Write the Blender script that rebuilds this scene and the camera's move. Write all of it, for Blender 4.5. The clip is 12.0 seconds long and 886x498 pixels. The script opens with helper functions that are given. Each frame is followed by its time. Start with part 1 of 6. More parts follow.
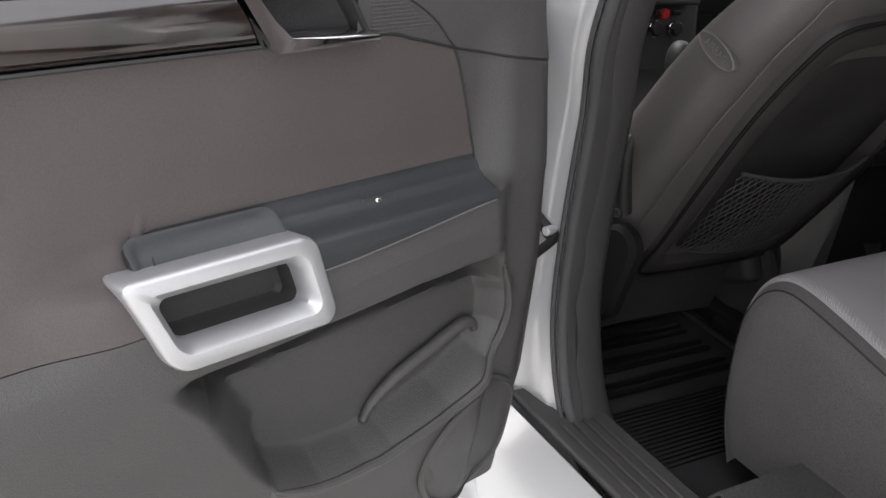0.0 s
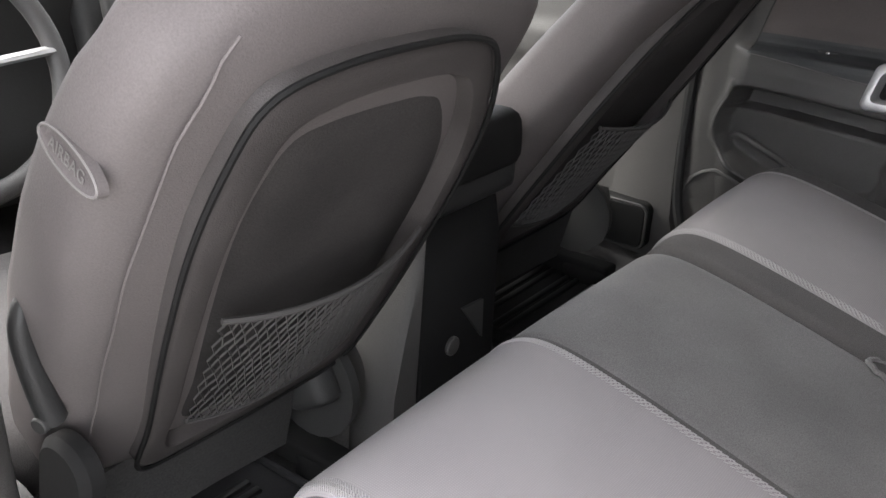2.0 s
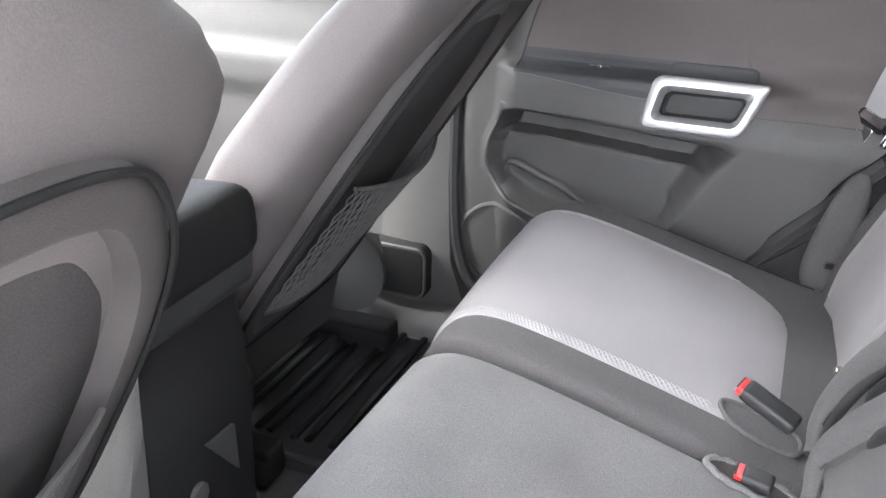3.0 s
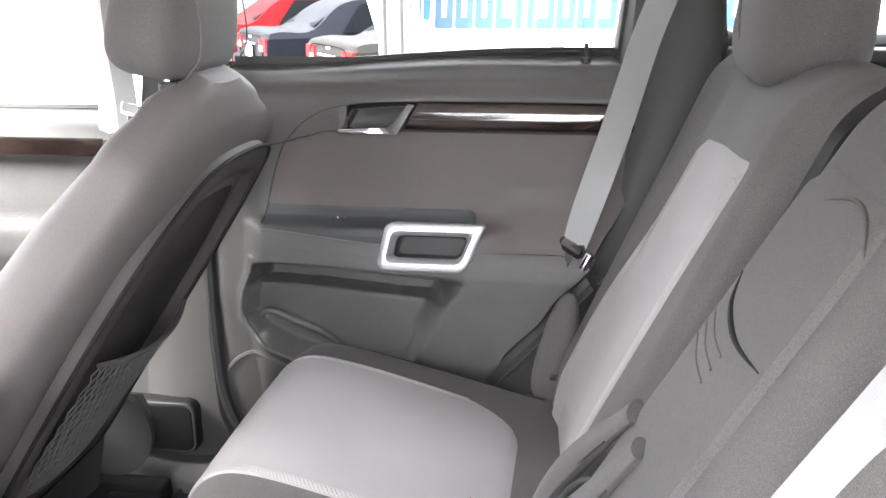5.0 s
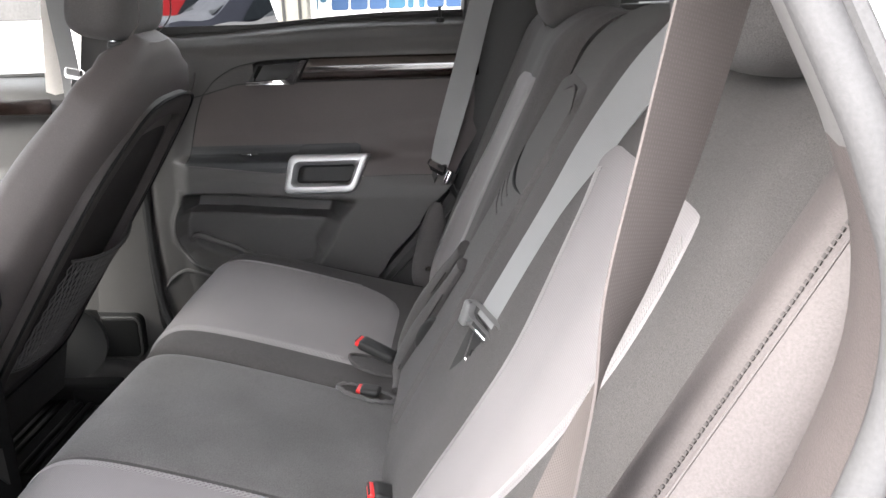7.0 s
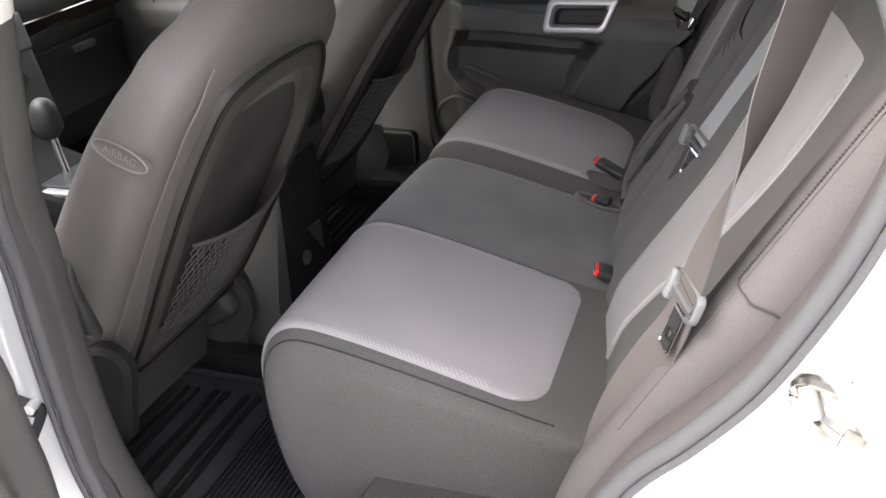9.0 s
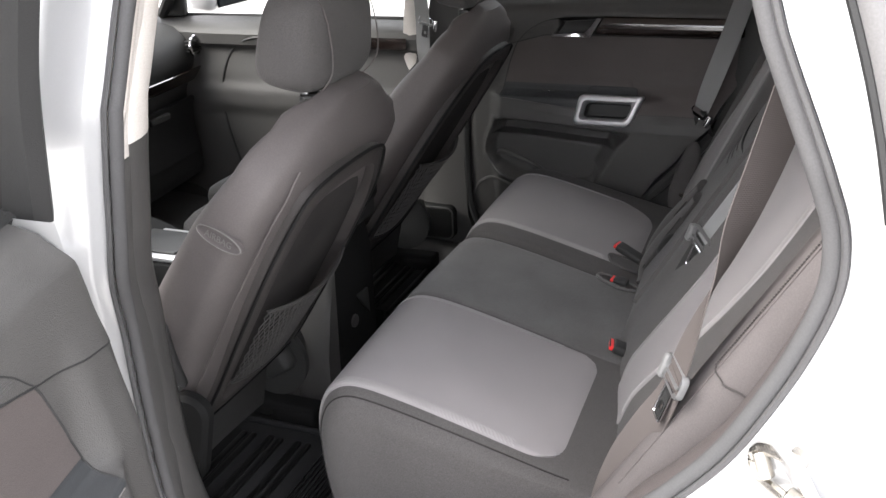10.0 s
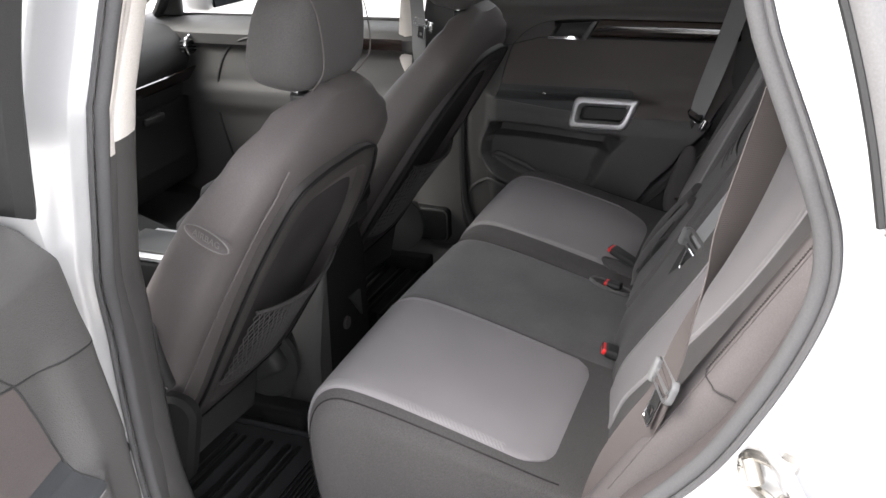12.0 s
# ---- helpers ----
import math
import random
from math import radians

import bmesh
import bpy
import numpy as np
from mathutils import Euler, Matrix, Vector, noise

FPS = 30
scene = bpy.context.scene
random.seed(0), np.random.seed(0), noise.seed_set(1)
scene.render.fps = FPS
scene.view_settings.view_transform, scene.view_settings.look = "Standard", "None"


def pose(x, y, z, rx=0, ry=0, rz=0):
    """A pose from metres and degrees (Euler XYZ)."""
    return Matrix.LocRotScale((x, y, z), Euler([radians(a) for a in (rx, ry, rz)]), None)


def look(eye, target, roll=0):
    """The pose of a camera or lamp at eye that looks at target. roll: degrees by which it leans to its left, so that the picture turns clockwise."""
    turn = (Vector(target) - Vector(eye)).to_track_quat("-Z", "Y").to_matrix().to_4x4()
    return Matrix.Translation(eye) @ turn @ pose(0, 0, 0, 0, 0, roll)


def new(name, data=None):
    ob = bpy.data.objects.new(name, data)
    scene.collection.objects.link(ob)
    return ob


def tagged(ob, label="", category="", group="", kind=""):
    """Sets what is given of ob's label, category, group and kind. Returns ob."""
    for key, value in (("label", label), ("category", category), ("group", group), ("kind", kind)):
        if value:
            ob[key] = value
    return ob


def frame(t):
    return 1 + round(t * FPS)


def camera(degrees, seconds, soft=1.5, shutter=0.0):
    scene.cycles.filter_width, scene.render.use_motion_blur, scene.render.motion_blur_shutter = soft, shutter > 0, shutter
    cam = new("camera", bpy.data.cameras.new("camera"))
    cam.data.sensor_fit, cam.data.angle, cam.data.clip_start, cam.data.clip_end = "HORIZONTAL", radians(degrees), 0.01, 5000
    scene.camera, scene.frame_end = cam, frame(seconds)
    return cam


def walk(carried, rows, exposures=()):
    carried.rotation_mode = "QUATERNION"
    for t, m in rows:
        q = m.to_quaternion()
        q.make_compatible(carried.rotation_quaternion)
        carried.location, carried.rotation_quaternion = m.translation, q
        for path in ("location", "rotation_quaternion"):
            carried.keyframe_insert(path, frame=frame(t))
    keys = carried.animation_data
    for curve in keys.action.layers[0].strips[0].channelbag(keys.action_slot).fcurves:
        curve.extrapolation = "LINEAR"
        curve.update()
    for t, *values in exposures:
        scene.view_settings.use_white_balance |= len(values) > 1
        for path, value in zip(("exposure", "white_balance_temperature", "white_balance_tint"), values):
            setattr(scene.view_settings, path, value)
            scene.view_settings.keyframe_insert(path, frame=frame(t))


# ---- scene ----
cam = camera(52.1, 12.0)
PATH = [
    (0, (-1.475, -0.661, 1.276), (-0.51, 0.876, 0.434), 7.0),
    (0.5, (-1.425, -0.6, 1.272), (-0.304, 0.843, 0.458), 5.7),
    (1, (-1.29, -0.528, 1.265), (-0.014, 0.796, 0.477), 4.3),
    (1.5, (-1.111, -0.456, 1.262), (0.246, 0.79, 0.484), 3.7),
    (2, (-0.931, -0.392, 1.256), (0.552, 0.683, 0.452), 2.7),
    (2.5, (-0.763, -0.313, 1.257), (0.832, 0.556, 0.421), 1.7),
    (3, (-0.656, -0.278, 1.265), (1.049, 0.387, 0.458), 1.5),
    (3.5, (-0.613, -0.28, 1.268), (1.163, 0.254, 0.519), 1.2),
    (5.5, (-0.8, -0.438, 1.375), (1.131, -0.233, 0.896), 0.0),
    (6, (-0.924, -0.473, 1.388), (1.033, -0.355, 0.99), 0.1),
    (6.5, (-1.032, -0.482, 1.381), (0.918, -0.439, 0.937), -1.4),
    (7, (-1.113, -0.487, 1.336), (0.791, -0.382, 0.731), -2.0),
    (7.5, (-1.166, -0.478, 1.279), (0.666, -0.234, 0.514), -3.9),
    (9.3, (-1.483, -0.555, 1.46), (0.199, 0.088, 0.589), -3.3),
    (9.5, (-1.529, -0.57, 1.498), (0.169, 0.077, 0.663), -2.7),
    (10, (-1.584, -0.582, 1.524), (0.129, 0.093, 0.745), -2.2),
    (10.5, (-1.586, -0.588, 1.527), (0.129, 0.086, 0.748), -1.7),
    (11, (-1.581, -0.592, 1.521), (0.132, 0.088, 0.744), -1.7),
    (11.5, (-1.573, -0.589, 1.516), (0.139, 0.089, 0.736), -2.0),
    (12, (-1.571, -0.588, 1.517), (0.147, 0.084, 0.744), -1.7),
]
# seconds, stops, kelvin, tint
EXPOSURES = [(0.0, 1.45, 6500, 10), (0.5, 2.12, 6500, 10), (1.0, 2.85, 6500, 10), (1.5, 3.25, 6500, 10), (2.0, 3.2, 6500, 10), (2.5, 4.1, 6250, 10), (3.0, 4.72, 6200, 10), (3.7, 4.9, 6200, 10), (5.5, 4.52, 6500, 10), (6.0, 4.2, 6500, 10), (6.5, 3.95, 6500, 10), (7.0, 3.55, 6500, 10), (7.7, 3.05, 6500, 10), (9.3, 2.78, 6500, 10), (10.0, 2.6, 6500, 10), (12.0, 2.52, 6500, 10)]
walk(cam, [(t, look(eye, target, roll)) for t, eye, target, roll in PATH], EXPOSURES)

# ---- world and light ----
world = bpy.data.worlds.new("sky")
scene.world = world
world.use_nodes = True
wn = world.node_tree
sky = wn.nodes.new("ShaderNodeTexSky")
sky.sky_type, sky.sun_disc = "NISHITA", False
sky.sun_elevation, sky.sun_rotation = radians(47), radians(325)
sky.dust_density, sky.ozone_density = 4.0, 1.0
veil = wn.nodes.new("ShaderNodeMix")
veil.data_type = "RGBA"
veil.inputs["Factor"].default_value = 0.7
veil.inputs["B"].default_value = (8.9, 8.75, 8.9, 1)
wn.links.new(sky.outputs[0], veil.inputs["A"])
wn.links.new(veil.outputs["Result"], wn.nodes["Background"].inputs["Color"])
wn.nodes["Background"].inputs["Strength"].default_value = 0.15
sun = new("sun", bpy.data.lights.new("sun", "SUN"))
sun.data.energy, sun.data.angle, sun.data.color = 1.1, radians(40), (1.0, 0.985, 0.97)
sun.matrix_world = look((-2.2, 3.2, 4.2), (0, 0, 0))


# ---- materials ----
def rgb(c):
    return (c, c, c, 1) if isinstance(c, (int, float)) else (*c, 1)


def material(name, colour, rough=0.6, metal=0.0, grain=0.0, scale=200.0, bump=0.0, blotch=0.06, blotch_scale=6.0, coat=0.0, sheen=0.0, spec=0.5, weave=0.0):
    """A surface: colour with blotches and grain, fine relief, and roughness that varies."""
    m = bpy.data.materials.new(name)
    m.use_nodes = True
    t = m.node_tree
    b = t.nodes["Principled BSDF"]
    b.inputs["Metallic"].default_value = metal
    b.inputs["Specular IOR Level"].default_value = spec
    b.inputs["Coat Weight"].default_value = coat
    b.inputs["Coat Roughness"].default_value = 0.08
    b.inputs["Sheen Weight"].default_value = sheen
    b.inputs["Sheen Roughness"].default_value = 0.5
    co = t.nodes.new("ShaderNodeTexCoord")
    big = t.nodes.new("ShaderNodeTexNoise")
    big.inputs["Scale"].default_value, big.inputs["Detail"].default_value = blotch_scale, 5
    fine = t.nodes.new("ShaderNodeTexNoise")
    fine.inputs["Scale"].default_value, fine.inputs["Detail"].default_value = scale, 3
    for n in (big, fine):
        t.links.new(co.outputs["Object"], n.inputs["Vector"])
    c = rgb(colour)
    lo = tuple(v * (1 - blotch) for v in c[:3]) + (1,)
    hi = tuple(min(1, v * (1 + blotch)) for v in c[:3]) + (1,)
    ramp = t.nodes.new("ShaderNodeValToRGB")
    ramp.color_ramp.elements[0].position, ramp.color_ramp.elements[1].position = 0.35, 0.65
    ramp.color_ramp.elements[0].color, ramp.color_ramp.elements[1].color = lo, hi
    t.links.new(big.outputs["Fac"], ramp.inputs["Fac"])
    mix = t.nodes.new("ShaderNodeMix")
    mix.data_type, mix.blend_type = "RGBA", "OVERLAY"
    mix.inputs["Factor"].default_value = grain
    t.links.new(ramp.outputs["Color"], mix.inputs["A"])
    height = fine.outputs["Fac"]
    if weave:
        u = t.nodes.new("ShaderNodeTexWave")
        v = t.nodes.new("ShaderNodeTexWave")
        u.bands_direction, v.bands_direction = "X", "Y"
        for n in (u, v):
            n.inputs["Scale"].default_value, n.inputs["Distortion"].default_value = weave, 0.6
            n.inputs["Detail"].default_value = 1
            t.links.new(co.outputs["UV"], n.inputs["Vector"])
        mul = t.nodes.new("ShaderNodeMath")
        mul.operation = "MULTIPLY"
        t.links.new(u.outputs["Fac"], mul.inputs[0])
        t.links.new(v.outputs["Fac"], mul.inputs[1])
        add = t.nodes.new("ShaderNodeMath")
        add.operation = "MULTIPLY_ADD"
        add.inputs[1].default_value = 0.35
        t.links.new(fine.outputs["Fac"], add.inputs[0])
        t.links.new(mul.outputs[0], add.inputs[2])
        height = add.outputs[0]
        # the weave shows only faintly in the colour
        faint = t.nodes.new("ShaderNodeMapRange")
        faint.inputs["From Max"].default_value = 1.35
        faint.inputs["To Min"].default_value, faint.inputs["To Max"].default_value = 0.44, 0.63
        t.links.new(height, faint.inputs["Value"])
        t.links.new(faint.outputs["Result"], mix.inputs["B"])
    else:
        t.links.new(height, mix.inputs["B"])
    t.links.new(mix.outputs["Result"], b.inputs["Base Color"])
    rr = t.nodes.new("ShaderNodeMapRange")
    rr.inputs["To Min"].default_value, rr.inputs["To Max"].default_value = max(0.02, rough * 0.85), min(1, rough * 1.15)
    t.links.new(big.outputs["Fac"], rr.inputs["Value"])
    t.links.new(rr.outputs["Result"], b.inputs["Roughness"])
    if bump:
        bp = t.nodes.new("ShaderNodeBump")
        bp.inputs["Strength"].default_value, bp.inputs["Distance"].default_value = bump, 0.001
        t.links.new(height, bp.inputs["Height"])
        t.links.new(bp.outputs["Normal"], b.inputs["Normal"])
    return m


CLOTH = material("charcoal_cloth", (0.068, 0.0645, 0.0635), 0.9, grain=0.75, scale=900, bump=0.6, sheen=0.06, spec=0.25, blotch=0.08)
VINYL = material("charcoal_vinyl", (0.088, 0.079, 0.078), 0.6, grain=0.25, scale=650, bump=0.3, spec=0.22, blotch=0.08)
INSERT = material("grey_woven_insert", (0.225, 0.212, 0.217), 0.85, grain=0.7, scale=900, bump=0.22, sheen=0.05, spec=0.2, weave=150, blotch=0.05)
EDGEWEAVE = material("pale_edge_thread", (0.27, 0.26, 0.26), 0.7, blotch=0.1)
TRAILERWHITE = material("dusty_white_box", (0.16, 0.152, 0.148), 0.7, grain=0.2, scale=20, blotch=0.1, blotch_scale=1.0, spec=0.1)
MIDCLOTH = material("worn_grey_cloth", (0.096, 0.093, 0.092), 0.9, grain=0.75, scale=800, bump=0.3, sheen=0.10, blotch=0.16, blotch_scale=9)
PLASTIC = material("dark_grey_plastic", (0.060, 0.058, 0.056), 0.5, grain=0.3, scale=700, bump=0.6, spec=0.4)
DARKPLASTIC = material("black_plastic", (0.022, 0.022, 0.022), 0.5, grain=0.2, scale=700, bump=0.3, spec=0.35)
TRIMPANEL = material("brown_grey_door_vinyl", (0.070, 0.060, 0.058), 0.6, grain=0.3, scale=800, bump=0.35, spec=0.35)
POCKET = material("seat_back_cloth", (0.031, 0.029, 0.0285), 0.95, grain=0.5, scale=500, bump=0.4, spec=0.15, blotch=0.25, blotch_scale=8)
FRAMEPLASTIC = material("seat_frame_plastic", (0.042, 0.038, 0.037), 0.65, grain=0.3, scale=700, bump=0.35, spec=0.22, blotch=0.12, blotch_scale=12)
BLACKVINYL = material("black_vinyl", (0.010, 0.010, 0.010), 0.75, grain=0.2, scale=600, bump=0.3, spec=0.12)
# carpet black, which also paints the shaded strips out in the yard
CARPETSHADE = material("black_carpet_and_shade", (0.035, 0.034, 0.033), 1.0, grain=0.7, scale=350, bump=0.8, blotch=0.2)
RUBBER = material("black_rubber_mat", (0.020, 0.020, 0.021), 0.7, grain=0.3, scale=400, bump=0.3, blotch=0.2, spec=0.2)
RIBRUBBER = material("glossy_black_rib", (0.008, 0.008, 0.008), 0.3, grain=0.2, scale=400, bump=0.2, spec=0.45)
SEAL = material("grey_black_rubber_seal", (0.066, 0.065, 0.066), 0.7, spec=0.3, grain=0.2, scale=500, bump=0.2)
GREYTRIM = material("grey_outer_trim", (0.12, 0.117, 0.117), 0.5, grain=0.2, scale=500)
TINTGLASS = material("tinted_outer_glass", (0.05, 0.055, 0.06), 0.06, spec=0.9, blotch=0.02)
ARMPLASTIC = material("satin_armrest_plastic", (0.034, 0.036, 0.038), 0.40, grain=0.3, scale=800, bump=0.25, spec=0.4)
MIDBELT = material("mid_grey_seat_belt", (0.21, 0.21, 0.212), 0.6, grain=0.4, scale=900, bump=0.2, weave=150, spec=0.4)
PAINT = material("silver_paint", (0.50, 0.502, 0.506), 0.32, metal=0.4, grain=0.1, scale=1500, coat=0.8, blotch=0.02)
SATIN = material("satin_silver", (0.47, 0.47, 0.475), 0.36, metal=0.6, grain=0.1, scale=900, blotch=0.03)
CHROME = material("chrome", (0.8, 0.8, 0.82), 0.08, metal=1.0, blotch=0.02)
STEEL = material("zinc_steel", (0.50, 0.475, 0.43), 0.22, metal=1.0, blotch=0.15, blotch_scale=40)
WOOD = material("dark_burl_gloss", (0.018, 0.011, 0.009), 0.12, grain=0.3, scale=60, blotch=0.5, blotch_scale=20, coat=1.0)
BELT = material("taupe_seat_belt", (0.084, 0.074, 0.071), 0.7, grain=0.6, scale=900, bump=0.25, weave=150, spec=0.1)
GREYBELT = material("grey_seat_belt", (0.20, 0.202, 0.205), 0.55, grain=0.4, scale=900, bump=0.2, weave=150, spec=0.5)
TONGUE = material("grey_tongue_plastic", (0.15, 0.15, 0.15), 0.45, blotch=0.03)
RED = material("red_button", (0.75, 0.03, 0.03), 0.35, blotch=0.04)
HEADLINE = material("light_headliner_cloth", (0.60, 0.565, 0.53), 0.95, grain=0.4, scale=700, bump=0.3)
DARKTRIM = material("dark_cargo_trim", (0.032, 0.032, 0.031), 0.7, grain=0.3, scale=500, bump=0.3)
NET = material("grey_net_cord", (0.036, 0.034, 0.033), 0.8, blotch=0.1)
THREAD = material("grey_thread", (0.125, 0.117, 0.113), 0.7, blotch=0.1)
ASPHALT = material("pale_concrete", (0.45, 0.44, 0.42), 0.9, grain=0.6, scale=60, bump=0.6, blotch=0.2, blotch_scale=1.5)
WHITEWALL = material("white_painted_wall", (0.82, 0.82, 0.80), 0.7, grain=0.2, scale=40, blotch=0.05, blotch_scale=1.0)
CREAM = material("cream_paint", (0.22, 0.205, 0.175), 0.6, grain=0.2, scale=60, blotch=0.06, blotch_scale=2.0)
SIGNBLUE = material("sign_blue", (0.022, 0.062, 0.15), 0.6, blotch=0.08, blotch_scale=2)
SIGNSKY = material("sign_sky_blue", (0.022, 0.095, 0.155), 0.6, blotch=0.08, blotch_scale=2)
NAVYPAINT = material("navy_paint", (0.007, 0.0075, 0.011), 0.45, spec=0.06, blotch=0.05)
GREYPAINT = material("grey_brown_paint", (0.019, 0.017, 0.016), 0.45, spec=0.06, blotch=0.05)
REDPAINT = material("red_paint", (0.09, 0.005, 0.006), 0.5, spec=0.02, blotch=0.05)
WHITEPAINT = material("white_paint", (0.8, 0.8, 0.8), 0.3, coat=0.6, blotch=0.03)
LAMPRED = material("tail_lamp_red", (0.16, 0.009, 0.011), 0.4, spec=0.03, blotch=0.1)
TYRE = material("tyre_rubber", (0.02, 0.02, 0.02), 0.85, grain=0.3, scale=80)
DARKGLASS = material("dark_window_glass", (0.004, 0.005, 0.006), 0.5, spec=0.02, blotch=0.05)
PLATE = material("pale_plate", (0.7, 0.7, 0.68), 0.5, blotch=0.05)
FARWALL = material("far_grey_building", (0.07, 0.066, 0.064), 0.8, grain=0.3, scale=10, blotch=0.12, blotch_scale=0.6)


def glass_material(name, tint):
    m = bpy.data.materials.new(name)
    m.use_nodes = True
    t = m.node_tree
    t.nodes.remove(t.nodes["Principled BSDF"])
    clear, gloss = t.nodes.new("ShaderNodeBsdfTransparent"), t.nodes.new("ShaderNodeBsdfGlossy")
    clear.inputs["Color"].default_value = tint + (1,)
    gloss.inputs["Roughness"].default_value = 0.02
    mix, fr = t.nodes.new("ShaderNodeMixShader"), t.nodes.new("ShaderNodeFresnel")
    fr.inputs["IOR"].default_value = 1.35
    t.links.new(fr.outputs[0], mix.inputs[0])
    t.links.new(clear.outputs[0], mix.inputs[1])
    t.links.new(gloss.outputs[0], mix.inputs[2])
    t.links.new(mix.outputs[0], t.nodes["Material Output"].inputs["Surface"])
    return m


CLEARGLASS = glass_material("clear_glass", (0.86, 0.88, 0.87))
GLASS = glass_material("tinted_side_glass", (0.48, 0.492, 0.488))


# ---- mesh helpers ----
def thing(name, label="", category="", group="", kind="", at=(0, 0, 0)):
    ob = new(name)
    ob.location = at
    ob.empty_display_size = 0.05
    return tagged(ob, label, category, group, kind)


def part(name, bm, mat, parent=None, label="", smooth=True, recalc=True):
    """One bmesh, in world coordinates, as a mesh object under a thing or part."""
    if recalc:
        bmesh.ops.recalc_face_normals(bm, faces=bm.faces)
    me = bpy.data.meshes.new(name)
    bm.to_mesh(me)
    bm.free()
    me.materials.append(mat)
    if smooth:
        me.shade_smooth()
        me.set_sharp_from_angle(angle=radians(38))
    ob = new(name, me)
    if parent:
        ob.parent = parent
        if parent.type == "EMPTY":
            ob.matrix_parent_inverse = Matrix.Translation(-parent.location)
    return tagged(ob, label) if label else ob


def lerp(a, b, t):
    return a + (b - a) * t


def table(rows, v):
    """Smooth look-up in rows of (v, value...)."""
    if v <= rows[0][0]:
        return rows[0][1:] if len(rows[0]) > 2 else rows[0][1]
    for a, b in zip(rows, rows[1:]):
        if v <= b[0]:
            t = (v - a[0]) / (b[0] - a[0])
            t = t * t * (3 - 2 * t) * 0.5 + t * 0.5
            out = tuple(lerp(p, q, t) for p, q in zip(a[1:], b[1:]))
            return out if len(out) > 1 else out[0]
    return rows[-1][1:] if len(rows[-1]) > 2 else rows[-1][1]


def step(a, b, v):
    t = min(1, max(0, (v - a) / (b - a)))
    return t * t * (3 - 2 * t)


def curve_points(pts, n, closed=False):
    """n points along a smooth line through pts."""
    pts = [Vector(p) for p in pts]
    m = len(pts)
    out = []
    spans = m if closed else m - 1
    for i in range(n):
        s = i * spans / (n if closed else n - 1)
        k = min(int(s), spans - 1)
        t = s - k
        get = (lambda j: pts[j % m]) if closed else (lambda j: pts[min(max(j, 0), m - 1)])
        p0, p1, p2, p3 = get(k - 1), get(k), get(k + 1), get(k + 2)
        out.append(0.5 * (2 * p1 + (p2 - p0) * t + (2 * p0 - 5 * p1 + 4 * p2 - p3) * t * t + (3 * p1 - p0 - 3 * p2 + p3) * t ** 3))
    return out


def rbox(size, at=(0, 0, 0), bevel=0.01, seg=3, turn=None, bm=None):
    """A box with rounded edges."""
    out = bmesh.new()
    bmesh.ops.create_cube(out, size=1)
    bmesh.ops.scale(out, vec=size, verts=out.verts)
    if bevel:
        bmesh.ops.bevel(out, geom=list(out.edges), offset=min(bevel, min(size) * 0.49), segments=seg, profile=0.6, affect="EDGES")
    if turn:
        bmesh.ops.rotate(out, cent=(0, 0, 0), matrix=turn, verts=out.verts)
    bmesh.ops.translate(out, vec=at, verts=out.verts)
    return join(bm, out) if bm else out


def join(bm, other):
    me = bpy.data.meshes.new("tmp")
    other.to_mesh(me)
    other.free()
    bm.from_mesh(me)
    bpy.data.meshes.remove(me)
    return bm


def skin(rows, closed=False, cap=False, wrap=False):
    """A surface through rows of points. closed: each row is a loop; wrap: the rows close too."""
    bm = bmesh.new()
    uv = bm.loops.layers.uv.new("UVMap")
    vs = [[bm.verts.new(p) for p in r] for r in rows]
    n = len(rows[0])
    for i in range(len(rows) if wrap else len(rows) - 1):
        a, b = vs[i], vs[(i + 1) % len(rows)]
        for j in range(n if closed else n - 1):
            k = (j + 1) % n
            try:
                bm.faces.new((a[j], a[k], b[k], b[j]))
            except ValueError:
                pass
    if cap:
        for r in (vs[0], vs[-1]):
            bm.faces.new(r)
    return bm


def sheet(f, us, vs):
    """A surface f(u, v) over two lists, with UVs in metres."""
    rows = [[f(u, v) for v in vs] for u in us]
    bm = skin(rows)
    bm.verts.index_update()
    uv = bm.loops.layers.uv.active
    n = len(vs)
    du = [0.0]
    for i in range(1, len(us)):
        du.append(du[-1] + (Vector(rows[i][n // 2]) - Vector(rows[i - 1][n // 2])).length)
    dv = [0.0]
    mid = rows[len(us) // 2]
    for j in range(1, n):
        dv.append(dv[-1] + (Vector(mid[j]) - Vector(mid[j - 1])).length)
    for face in bm.faces:
        for loop in face.loops:
            i, j = divmod(loop.vert.index, n)
            loop[uv].uv = (du[i], dv[j])
    return bm


def thick(bm, depth):
    """Give a sheet a back."""
    bm.normal_update()
    bmesh.ops.solidify(bm, geom=bm.faces[:], thickness=depth)
    return bm


def span(a, b, n):
    return [a + (b - a) * i / (n - 1) for i in range(n)]


